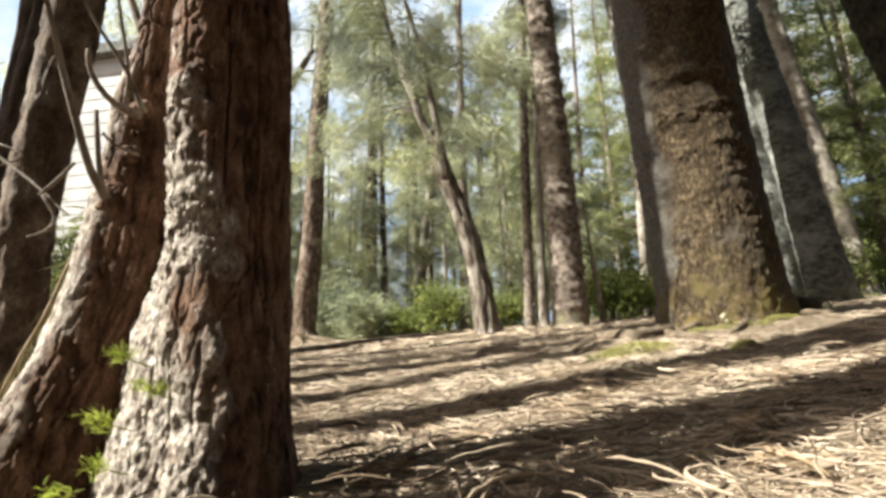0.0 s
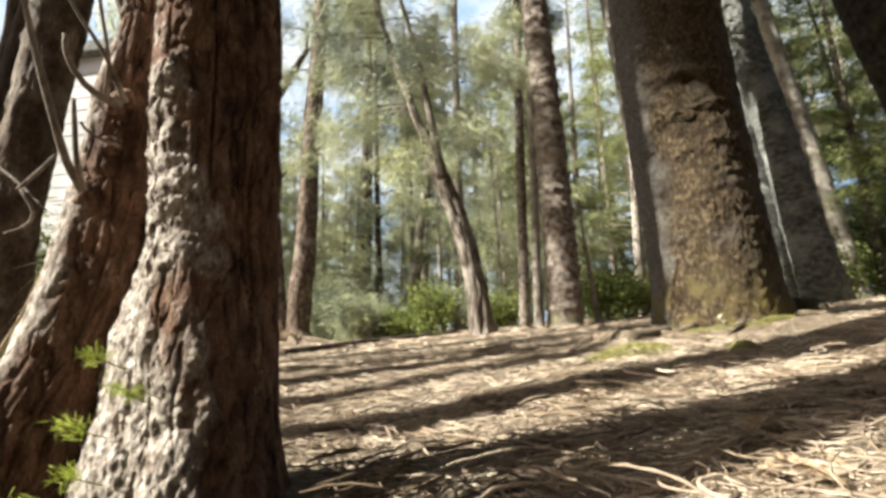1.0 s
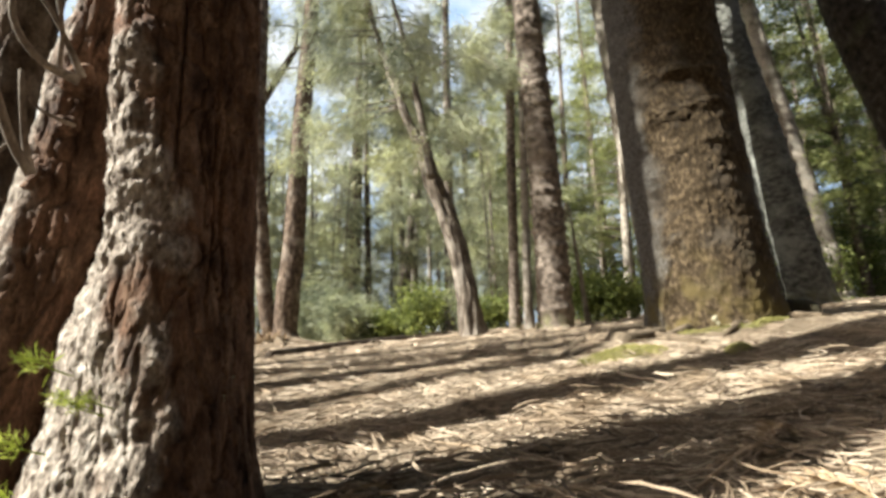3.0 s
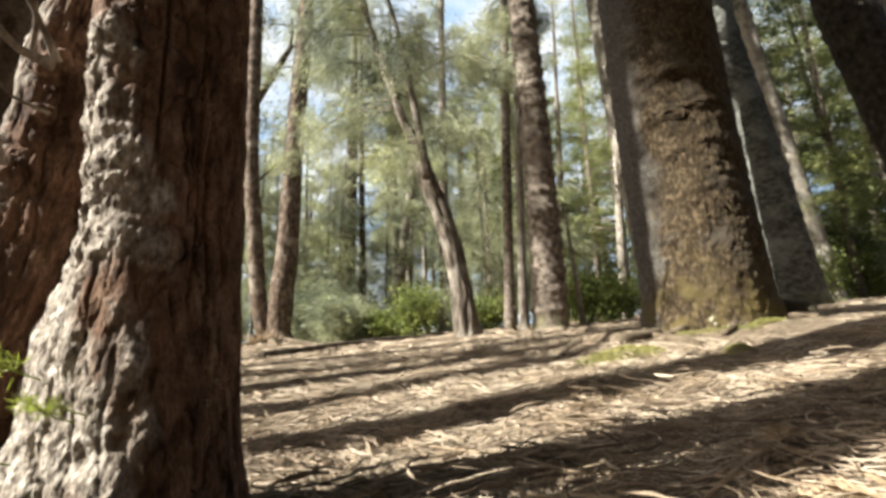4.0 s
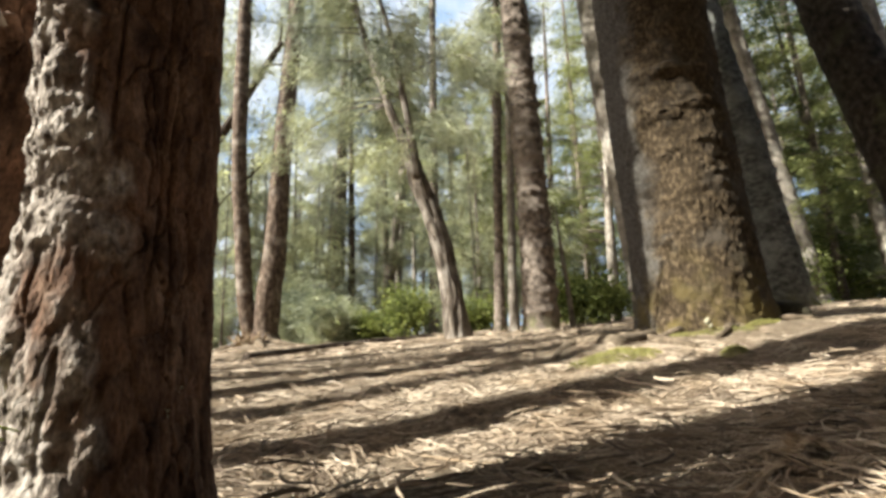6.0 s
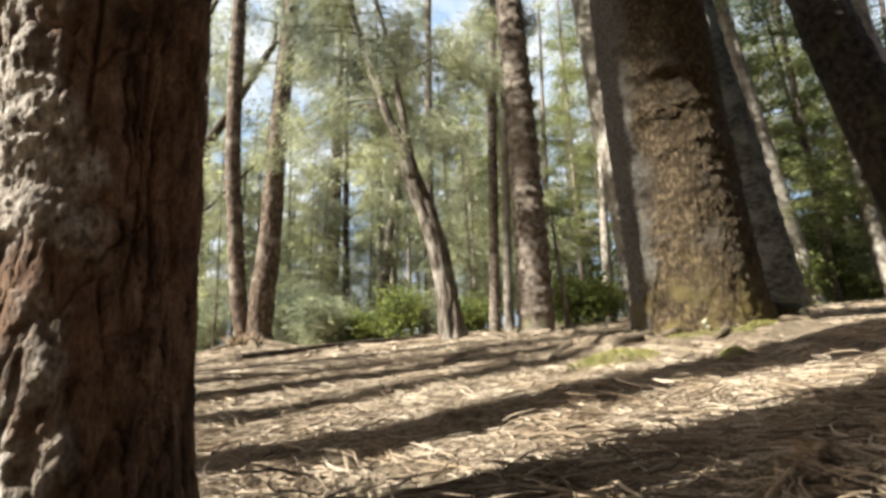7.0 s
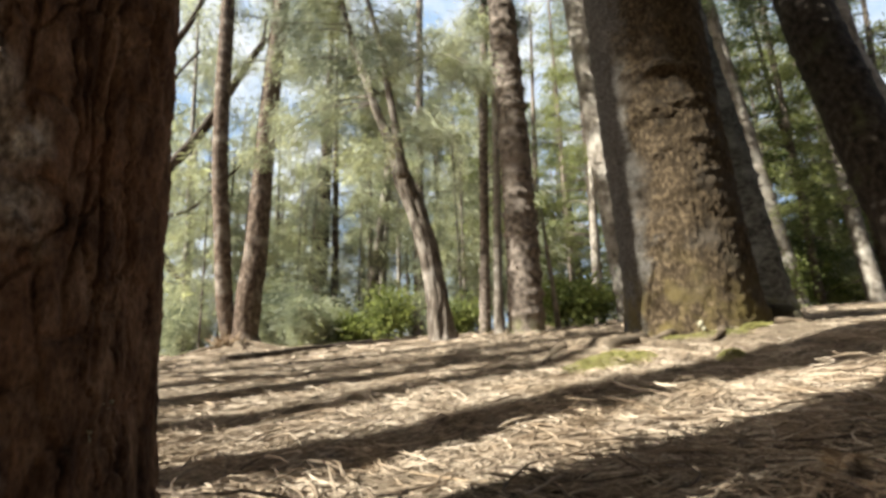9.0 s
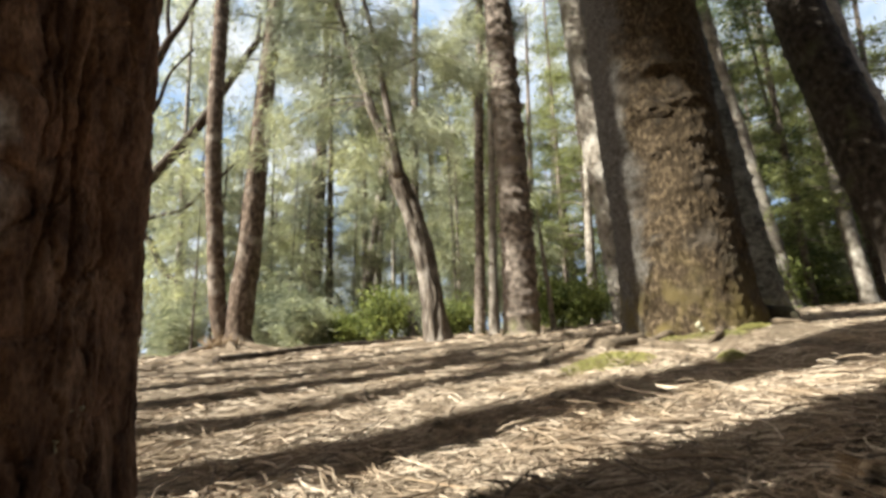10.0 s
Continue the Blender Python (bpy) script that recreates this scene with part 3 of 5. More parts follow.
KNOTS = [(-2.0, 2.36, 0.072), (-2.36, 2.33, 0.028), (-1.55, 2.38, 0.034), (-1.8, 2.05, 0.037), (-2.3, 2.0, 0.028), (-1.45, 2.1, 0.025), (-2.6, 2.1, 0.019), (-1.7, 1.76, 0.022), (-2.15, 1.7, 0.019), (-1.4, 1.5, 0.019), (-2.0, 1.27, 0.019), (-1.6, 1.22, 0.015), (-1.75, 0.85, 0.014), (-1.65, 2.85, 0.028), (-2.1, 2.9, 0.025)]
big_trunk = bar("trunk", extended(big_line, 3.9, 0.97), 260, 0.018, BARK_BIG, big_tree, relief=flared(scaly(41, 1.0, KNOTS, (2.36, 2.06, 1.72, 1.40, 1.08, 2.75), True), [(-2.6, 0.3), (-0.6, 0.35), (-1.7, 0.3), (0.8, 0.5), (2.4, 0.5)], 0.07, 0.25, 2))
skin = np.empty(len(big_trunk.data.vertices) * 3)
big_trunk.data.vertices.foreach_get("co", skin)
skin = skin.reshape(-1, 3) + np.array(big_tree.location)
turned = np.angle(np.exp(1j * (seam(skin[:, 2]) - np.arctan2(skin[:, 1] - 3.73, skin[:, 0] - 2.26))))
# Grey left strip: weathered tone with the shade lying there painted in.
weathered = np.clip(0.5 + 4.0 * turned + 0.9 * layers(skin * np.array([5, 5, 3]), 44, 3) + 0.5 * layers(skin * 22, 45, 2), 0, 1) * (turned < 2.0)
big_trunk.data.attributes.new("plates", "FLOAT", "POINT").data.foreach_set("value", weathered.astype(np.float32))
bar("upper_trunk", [[BIG[-1][0], BIG[-1][1], 3.8, 0.448], [BIG[-1][0] - 0.03, BIG[-1][1], 9, 0.36], [BIG[-1][0] - 0.05, BIG[-1][1], 18, 0.2]], 40, 0.3, BARK_BIG, big_tree, relief=furrowed(43, 0.5))

slim_tree, slim_line = tree("pine_tree", [(2.611, 9.434, 0.597, 0.364), (2.636, 9.427, 2.118, 0.341), (2.616, 9.432, 5.3, 0.316), (2.557, 9.449, 8.291, 0.296)], "straight pine with a ringed brown trunk", "tree", 19, BARK_PINE, ringed(51, 0.42, 1.25), 52, 0.06, flare=1.1)
right_tree, right_line = tree("pine_tree", [(8.235, 9.486, 0.743, 0.415), (8.119, 9.587, 2.577, 0.395), (8.05, 9.646, 3.959, 0.375), (7.951, 9.73, 5.445, 0.36), (7.826, 9.833, 7.049, 0.345), (7.741, 9.903, 8.406, 0.335)], "tall grey pine with a ringed trunk on the rise", "tree", 20, BARK_GREY, ringed(53, 0.62), 44, 0.1, flare=1.12)
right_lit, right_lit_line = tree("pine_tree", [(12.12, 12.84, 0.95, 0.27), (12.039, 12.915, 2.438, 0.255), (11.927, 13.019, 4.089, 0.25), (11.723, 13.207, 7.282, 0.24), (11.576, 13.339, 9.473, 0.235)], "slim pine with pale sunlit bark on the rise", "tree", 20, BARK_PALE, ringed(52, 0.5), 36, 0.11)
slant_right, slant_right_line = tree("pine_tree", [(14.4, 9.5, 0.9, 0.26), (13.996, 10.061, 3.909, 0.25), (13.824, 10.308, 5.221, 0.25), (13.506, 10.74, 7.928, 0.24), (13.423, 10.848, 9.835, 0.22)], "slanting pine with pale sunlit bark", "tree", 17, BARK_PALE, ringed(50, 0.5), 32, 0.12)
right_back, right_back_line = tree("pine_tree", [(11.132, 14.098, 1.235, 0.362), (11.032, 14.177, 3.427, 0.338), (10.938, 14.251, 6.226, 0.313), (10.859, 14.313, 9.477, 0.284)], "tall grey pine standing behind others", "tree", 21, BARK_GREY, ringed(54, 0.6), 40, 0.11)
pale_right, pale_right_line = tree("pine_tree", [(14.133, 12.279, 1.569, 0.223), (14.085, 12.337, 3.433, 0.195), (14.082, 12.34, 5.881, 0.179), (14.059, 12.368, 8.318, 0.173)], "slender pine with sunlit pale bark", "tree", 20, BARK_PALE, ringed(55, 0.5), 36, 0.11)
thick_right, thick_right_line = tree("pine_tree", [(10.703, 7.996, 0.5, 0.542), (10.369, 8.471, 3.712, 0.524), (10.222, 8.679, 5.595, 0.527), (10.042, 8.936, 7.888, 0.516)], "thick pine with patches of moss, shade in its bark colour", "tree", 20, BARK_SHADED, ringed(56, 0.7), 44, 0.1)
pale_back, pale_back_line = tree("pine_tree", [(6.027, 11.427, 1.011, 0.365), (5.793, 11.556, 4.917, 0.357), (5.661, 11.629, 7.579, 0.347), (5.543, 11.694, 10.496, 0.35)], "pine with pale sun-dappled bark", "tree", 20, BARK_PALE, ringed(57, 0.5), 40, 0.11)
lean_tree, lean_line = tree("casuarina_tree", [(0.924, 9.775, 0.415, 0.268), (0.775, 9.789, 1.631, 0.225), (0.493, 9.815, 2.947, 0.206), (0.152, 9.848, 3.993, 0.198), (-0.243, 9.885, 5.163, 0.115), (-0.76, 9.934, 6.788, 0.098), (-1.105, 9.966, 7.932, 0.078)], "leaning forked casuarina with furrowed grey bark", "tree", 10.5, BARK_LEAN, furrowed(58, 2.3), 52, 0.05)
fork_points = [(0.141, 9.13, 3.73, 0.115), (0.01, 9.132, 4.722, 0.09), (-0.183, 9.135, 5.967, 0.072), (-0.424, 9.139, 7.277, 0.055), (-0.75, 9.2, 8.6, 0.035), (-1.0, 9.25, 9.6, 0.012)]
bar("fork", fork_points, 24, 0.08, BARK_LEAN, lean_tree, "thinner upright fork", relief=furrowed(59, 0.5))
fork_tree, fork_line = tree("casuarina_tree", [(-4.616, 14.511, 0.668, 0.381), (-4.534, 14.538, 2.015, 0.377), (-4.389, 14.585, 4.16, 0.344), (-4.248, 14.631, 8.082, 0.298), (-3.983, 14.718, 12.551, 0.265)], "casuarina with two stems from one foot", "tree", 19, BARK_FORK, furrowed(60), 40, 0.11, flare=1.6)
FORK_L = [(-4.984, 14.566, 0.615, 0.272), (-5.228, 14.48, 1.687, 0.242), (-5.403, 14.418, 3.764, 0.232), (-5.616, 14.344, 6.711, 0.224), (-5.665, 14.326, 12.11, 0.208)]
bar("second_stem", [[FORK_L[0][0] + 0.15, FORK_L[0][1], 0.1, 0.3]] + FORK_L + [[FORK_L[-1][0], FORK_L[-1][1], 18, 0.08]], 36, 0.11, BARK_FORK, fork_tree, "straighter thinner stem", relief=ringed(61, 0.35, 0.6))
thin_a, thin_a_line = tree("pine_tree", [(2.148, 11.589, 0.518, 0.143), (2.239, 11.572, 2.251, 0.125), (2.39, 11.544, 5.586, 0.116), (2.577, 11.509, 8.91, 0.105)], "thin straight young pine", "tree", 16, BARK_PINE, ringed(62, 0.4, 0.5), 24, 0.11)
thin_b, thin_b_line = tree("pine_tree", [(2.485, 11.372, 0.584, 0.125), (2.535, 11.361, 2.202, 0.107), (2.683, 11.329, 5.473, 0.09)], "thin straight young pine", "tree", 15, BARK_PALE, ringed(63, 0.4, 0.5), 24, 0.11)
mid_far, mid_far_line = tree("pine_tree", [(1.1, 22.306, 0.932, 0.392), (1.154, 22.304, 3.534, 0.343), (1.235, 22.3, 9.617, 0.211), (1.5, 22.287, 19.253, 0.178)], "tall slim pine far back in the wood", "tree", 24, BARK_PINE, furrowed(64), 24, 0.2)
far_a, far_a_line = tree("pine_tree", [(-4.709, 28.087, 2.639, 0.423), (-4.625, 28.101, 6.844, 0.399), (-4.44, 28.132, 13.121, 0.34)], "dark straight pine far back in the wood", "tree", 24, BARK_DARK, furrowed(65), 24, 0.2)
far_b, far_b_line = tree("casuarina_tree", [(-1.327, 24.009, 2.653, 0.275), (-0.974, 24.029, 5.776, 0.219), (-0.448, 24.058, 9.74, 0.194)], "thin slanting casuarina far back in the wood", "tree", 20, BARK_LEAN, furrowed(66), 20, 0.2)
far_c, far_c_line = tree("casuarina_tree", [(-0.874, 25.014, 2.725, 0.223), (-0.663, 25.021, 6.655, 0.197), (-0.398, 25.031, 10.114, 0.168)], "thin pale casuarina far back in the wood", "tree", 20, BARK_PALE, furrowed(67), 20, 0.2)
far_d, far_d_line = tree("pine_tree", [(7.26, 15.996, 1.95, 0.148), (7.364, 15.949, 4.034, 0.143), (7.503, 15.886, 6.656, 0.118)], "slim pale pine far back in the wood", "tree", 19, BARK_PALE, ringed(68, 0.5), 20, 0.2)
sapling, sapling_line = tree("sapling", [(3.348, 9.628, 0.644, 0.063), (3.311, 9.641, 1.377, 0.052), (3.261, 9.658, 2.135, 0.042)], "thin slanting bare sapling", "tree", 3.2, BARK_PALE, furrowed(69, 0.2), 14, 0.1)
third, third_line = tree("cypress_tree", [(-2.557, 2.657, 0.348, 0.142), (-2.569, 2.646, 0.987, 0.132), (-2.552, 2.662, 1.54, 0.133), (-2.519, 2.694, 2.236, 0.138), (-2.493, 2.719, 2.825, 0.147)], "dark slanting trunk with stringy bark", "tree", 9, BARK_FORK, fibrous(71, 1.3), 70, 0.04)
fourth, fourth_line = tree("cypress_tree", [(-3.578, 3.357, 0.941, 0.09), (-3.529, 3.408, 2.072, 0.092), (-3.47, 3.471, 3.168, 0.093)], "thin dark slanting trunk", "tree", 9, BARK_DARK, fibrous(72, 1.0), 50, 0.05)

# Unseen upper fork, added to shade the massive pine's left strip.
bar("second_stem", [(-2.5, 2.7, 2.9, 0.12), (-2.47, 2.60, 3.9, 0.12), (-2.43, 2.58, 5.2, 0.12), (-2.40, 2.56, 7.2, 0.10), (-2.38, 2.56, 9.0, 0.05)], 30, 0.1, BARK_FORK, third, relief=furrowed(73, 0.5))

# unseen trees added so that their trunks and crowns throw shade across the floor and pines
beside = []
for sx, sy, sr, high in ((-3.3, 1.10, 0.175, 11), (-4.6, 1.5, 0.12, 5.4), (-6.2, 1.76, 0.15, 11), (-7.5, 4.0, 0.2, 11), (-5.2, 4.9, 0.14, 11), (-5.9, 2.75, 0.22, 11), (-4.6, 7.5, 0.13, 14)):
    g = float(terrain(sx, sy))
    beside.append(tree("cypress_tree", [(sx, sy, g, sr), (sx + 0.05, sy, g + 2, sr), (sx + 0.1, sy + 0.05, g + 4.6, sr * 0.95)], "unseen upright trunk with stringy brown bark, added for its shade", "tree", high, BARK_DARK, furrowed(80, 0.6), 28, 0.12))

# Unseen stem added to widen the first shade band at the right.
bar("second_stem", [(-3.26, 1.08, 3.8, 0.10), (-3.25, 0.97, 4.6, 0.13), (-3.22, 0.89, 5.3, 0.14), (-3.2, 0.84, 7.0, 0.11), (-3.2, 0.84, 8.6, 0.05)], 20, 0.12, BARK_DARK, beside[0][0], "unseen second stem leaning away, added to widen a shade band", relief=furrowed(83, 0.6))

# Unseen slanting tree added to widen the near tree's shade band.
slanting = tree("cypress_tree", [(-2.3, 0.01, 0.03, 0.135), (-2.3, 0.27, 2.03, 0.125), (-2.25, 0.68, 5.03, 0.1)], "unseen slanting trunk with stringy brown bark, added for its shade", "tree", 8, BARK_DARK, furrowed(81, 0.5), 24, 0.15)

# a tree behind the near one, of which its boughs show
HIDDEN = [(-10.613, 19.172, 0.918, 0.538), (-11.106, 18.894, 7.73, 0.458), (-11.595, 18.617, 15.471, 0.409)]
hidden_tree, hidden_line = tree("casuarina_tree", HIDDEN, "casuarina with crooked bare boughs at the glade edge", "tree", 14, BARK_DARK, furrowed(83), 30, 0.1)
for bough in ([(-10.327, 18.033, 6.235, 0.3145), (-9.105, 17.509, 6.848, 0.2188), (-8.074, 17.083, 7.703, 0.1901), (-7.163, 16.674, 8.551, 0.1707), (-6.201, 16.287, 9.862, 0.1528), (-5.2, 15.787, 11.093, 0.1159), (-4.733, 15.611, 11.671, 0.0803)], [(-5.094, 15.754, 11.191, 0.0713), (-4.815, 15.594, 11.798, 0.0535), (-4.741, 15.416, 12.616, 0.0357)], [(-10.407, 18.285, 5.066, 0.1295), (-9.191, 17.942, 5.414, 0.0919), (-8.006, 17.754, 5.645, 0.0734), (-7.03, 17.482, 6.393, 0.0551), (-5.364, 16.897, 7.656, 0.0365)], [(-10.35, 17.37, 9.432, 0.2405), (-9.074, 16.875, 11.09, 0.1758), (-8.411, 16.58, 12.132, 0.1295), (-7.971, 16.42, 12.648, 0.1017), (-7.264, 16.098, 13.795, 0.074)], [(-8.411, 16.588, 12.089, 0.0833), (-8.464, 16.408, 12.986, 0.074), (-8.41, 16.225, 13.836, 0.0647)], [(-10.367, 17.639, 8.155, 0.111), (-9.113, 17.413, 9.727, 0.0751), (-8.608, 17.207, 11.034, 0.0567), (-7.722, 17.019, 12.039, 0.0381)], [(-10.397, 18.129, 5.811, 0.185), (-9.199, 18.0, 4.54, 0.1277), (-8.556, 18.047, 3.342, 0.1086), (-7.828, 17.94, 2.842, 0.0719)]):
    bar("bough", bough, 10, 0.12, BARK_DARK, hidden_tree, "dark crooked bare bough", relief=furrowed(84, 0.25))

# ---------------------------------------------------------------- stubs of shed branches
def stubs(parent, line, low, high, every, size, mat, seed):
    """Short broken pegs standing out of a trunk in loose rings."""
    r = np.random.default_rng(seed)
    p = np.array(line, float)
    z = low
    while z < high:
        for k in range(r.integers(1, 4)):
            h = z + r.normal(0, 0.04)
            c = np.array([np.interp(h, p[:, 2], p[:, i]) for i in range(4)])
            a = r.uniform(-math.pi, 0.2)
            d = np.array([math.cos(a), math.sin(a), r.uniform(-0.15, 0.35)])
            l = size * r.uniform(0.5, 1.5)
            start = c[:3] + d * c[3] * 0.9
            bar("stub", [(*start, 0.018), (*(start + d * (0.4 * l + 0.1 * c[3])), 0.014), (*(start + d * (l + 0.1 * c[3])), 0.006)], 6, 0.05, mat, parent)
        z += every * r.uniform(0.8, 1.2)


stubs(slim_tree, slim_line, 0.9, 9.0, 0.5, 0.07, BARK_PINE, 1)
stubs(right_tree, right_line, 1.2, 9.5, 0.6, 0.10, BARK_PINE, 2)
stubs(fork_tree, FORK_L + [[FORK_L[-1][0], FORK_L[-1][1], 18, 0.08]], 1.2, 12.0, 0.4, 0.07, BARK_FORK, 3)
stubs(pale_back, pale_back_line, 1.2, 10.0, 0.6, 0.10, BARK_PALE, 4)
stubs(thin_a, thin_a_line, 1.0, 8.0, 0.5, 0.08, BARK_PINE, 5)

# ---------------------------------------------------------------- crowns
crown(slim_tree, slim_line, 9.5, 16, 2.4, "fan", NEEDLES_BRIGHT, BARK_PINE, 1.0, 0.02)
crown(right_tree, right_line, 11.0, 16, 2.6, "fan", NEEDLES_DARK, BARK_PINE, 1.3, 0.03)
crown(right_lit, right_lit_line, 10.5, 16, 2.6, "fan", NEEDLES_DARK, BARK_PALE, 1.2, 0.03)
crown(slant_right, slant_right_line, 10.5, 16, 2.6, "fan", NEEDLES_DARK, BARK_PALE, 1.2, 0.03)
crown(right_back, right_back_line, 10.0, 18, 2.8, "fan", NEEDLES_DARK, BARK_PINE, 1.3, 0.03)
crown(pale_right, pale_right_line, 8.5, 20, 2.8, "fan", NEEDLES_DARK, BARK_PALE, 1.3, 0.03)
crown(thick_right, thick_right_line, 9.0, 20, 3.0, "fan", NEEDLES_DARK, BARK_DARK, 1.3, 0.03)
crown(pale_back, pale_back_line, 11.0, 18, 2.6, "fan", NEEDLES_BRIGHT, BARK_PALE, 1.2, 0.024)
crown(lean_tree, lean_line, 5.6, 22, 3.0, "hang", NEEDLES, BARK_LEAN, 1.5, 0.0032, 0.4, 0.6, sprays=18, long=0.55)
crown(fork_tree, fork_line, 8.5, 16, 2.6, "hang", NEEDLES, BARK_LEAN, 1.8, 0.0036, long=0.6)
crown(hidden_tree, hidden_line, 6.5, 12, 2.6, "hang", NEEDLES, BARK_DARK, 1.2, 0.005, long=0.5)
crown(thin_a, thin_a_line, 6.0, 14, 1.4, "hang", NEEDLES, BARK_PINE, 2.0, 0.003, long=0.75)
crown(mid_far, mid_far_line, 8.0, 20, 2.6, "hang", NEEDLES, BARK_PINE, 0.8, 0.012)
crown(far_a, far_a_line, 5.0, 20, 3.0, "hang", NEEDLES, BARK_DARK, 0.8, 0.013)
crown(far_b, far_b_line, 5.0, 20, 2.6, "hang", NEEDLES, BARK_LEAN, 0.8, 0.012)
crown(far_c, far_c_line, 6.0, 20, 2.6, "hang", NEEDLES, BARK_PALE, 0.8, 0.012)
crown(far_d, far_d_line, 5.0, 24, 2.4, "fan", NEEDLES_BRIGHT, BARK_PALE, 1.2, 0.022)
# Crown above the view, its reach stretched to shade the thick pine.
crown(big_tree, [(BIG[-1][0], BIG[-1][1], 3.8, 0.45), (BIG[-1][0] - 0.03, BIG[-1][1], 9, 0.36), (BIG[-1][0] - 0.05, BIG[-1][1], 18, 0.2)], 8.8, 30, 5.2, "fan", NEEDLES_DARK, BARK_BIG, 1.6, 0.05, 0.25, 0.2, taper=0.5)
crown(thin_b, thin_b_line, 7.0, 12, 1.2, "hang", NEEDLES, BARK_PALE, 1.6, 0.003, long=0.75)
# Unseen crowns added overhead to block sky light and dapple the trunks.
crown(near_tree, [(-0.6, 1.2, 2, 0.13), (-0.7, 1.3, 5, 0.11), (-0.75, 1.4, 9, 0.06)], 7.2, 20, 3.0, "fan", NEEDLES_DARK, BARK_NEAR, 0.8, 0.09, 0.3, 0.3, taper=0.3)
crown(beside[0][0], beside[0][1], 7.4, 12, 1.5, "hang", NEEDLES, BARK_DARK, 0.55, 0.012, only=0.6)
crown(beside[6][0], beside[6][1], 8.6, 16, 1.3, "fan", NEEDLES_DARK, BARK_DARK, 0.5, 0.03, 0.3, 0.2, taper=0.3)
crown(beside[2][0], beside[2][1], 9.8, 20, 1.9, "fan", NEEDLES_DARK, BARK_DARK, 0.8, 0.035, 0.3, 0.2, taper=0.4)

# feathery boughs that hang low round the leaning tree
kept_rng, rng = rng, np.random.default_rng(903)
crown(lean_tree, lean_line, 4.3, 12, 1.7, "hang", NEEDLES, BARK_LEAN, 1.4, 0.0030, 0.3, 0.6, sprays=14, taper=0.3, long=0.6)
rng = kept_rng

# pines behind the massive one: the first two unseen, added for their shade; the others show foliage
for hx, hy, thick, top, lowest, limbs, reach, mat, dense, wide in ((3.9, 7.0, 0.17, 14, 7.6, 34, 2.5, NEEDLES_DARK, 2.0, 0.07), (5.23, 8.62, 0.42, 17, 14.0, 12, 2.0, NEEDLES_DARK, 1.0, 0.08), (8.4, 18.2, 0.17, 19, 3.0, 44, 3.0, NEEDLES_BRIGHT, 1.3, 0.02), (9.2, 23.0, 0.17, 22, 4.0, 36, 3.2, NEEDLES_BRIGHT, 1.1, 0.026)):
    g = float(terrain(hx, hy))
    root, line = tree("pine_tree", [(hx, hy, g, thick), (hx + 0.03, hy, g + 3, thick * 0.95), (hx + 0.1, hy, g + 8, thick * 0.8)], "tall green pine added behind the massive trunk", "tree", top, BARK_PINE, furrowed(87, 0.6), 20, 0.3)
    crown(root, line, lowest, limbs, reach, "fan", mat, BARK_PINE, dense, wide)


# Unseen boughs added to break up the sun on trunk and floor.
crown(beside[2][0], [(-6.16, 1.76, 8.4, 0.12), (-6.1, 1.78, 9.25, 0.1)], 8.5, 6, 1.5, "fan", NEEDLES_DARK, BARK_DARK, 0.5, 0.03, 0.1, 0.1, taper=0.1)
crown(beside[5][0], beside[5][1], 7.6, 12, 1.1, "fan", NEEDLES_DARK, BARK_DARK, 0.5, 0.04, 0.3, 0.2, taper=0.3)
crown(beside[5][0], [(-5.85, 2.77, 5.2, 0.15), (-5.8, 2.8, 6.9, 0.13)], 5.3, 11, 1.6, "fan", NEEDLES_DARK, BARK_DARK, 0.5, 0.04, 0.05, 0.05, taper=0.1)
crown(beside[4][0], beside[4][1], 6.6, 14, 1.5, "fan", NEEDLES_DARK, BARK_DARK, 0.5, 0.04, 0.3, 0.2, taper=0.3)


# ---------------------------------------------------------------- the wood behind
def wood(n, near, far, left, right, seed, chooser, share=0.0):
    """Trees scattered between two distances and two bearings from the glade."""
    global rng
    rng = np.random.default_rng(seed)
    placed = 0
    while placed < n:
        bearing = rng.uniform(left, right)
        away = math.sqrt(rng.uniform(near * near, far * far))
        x, y = away * math.sin(radians(bearing)), away * math.cos(radians(bearing))
        g = float(terrain(x, y))
        style, mat, wood_mat, lowest, reach, width = chooser(bearing, away)
        r = rng.uniform(0.03, 0.06) if seed < 100 else rng.uniform(0.08, 0.22)
        top = g + (away * share if share else rng.uniform(13, 22))
        lean = rng.normal(0, 0.035, 2)
        pts = [(x, y, g, r), (x + lean[0] * 3, y + lean[1] * 3, g + 3, r * 0.92), (x + lean[0] * 8 + rng.normal(0, 0.1), y + lean[1] * 8, g + 8, r * 0.75)]
        kind = "casuarina_tree" if style == "hang" else "pine_tree"
        words = "feathery olive-green casuarina in the wood behind" if style == "hang" else "green pine in the wood behind"
        root, line = tree(kind, pts, words, "tree", top, wood_mat, furrowed(seed + placed, 0.8), 14, 0.5, "wood behind the glade")
        crown(root, line, g + min(lowest, 0.35 * top) * rng.uniform(0.6, 1.4), 24 if seed < 404 else 14, reach, style, mat, wood_mat, (0.3 if seed < 100 else 0.45 if style == 'hang' else 1.1) if seed < 404 else 0.36, (1.0 if seed < 404 else 1.35) * width * (0.6 + away / 40), 0.45, 0.5, long=1.0 if seed < 404 else 2.2)
        placed += 1


def middle(bearing, away):
    return ("hang", NEEDLES, BARK_DARK if rng.uniform() < 0.65 else BARK_PALE, 3.0 if away < 26 else 4.0, 2.7, 0.013)


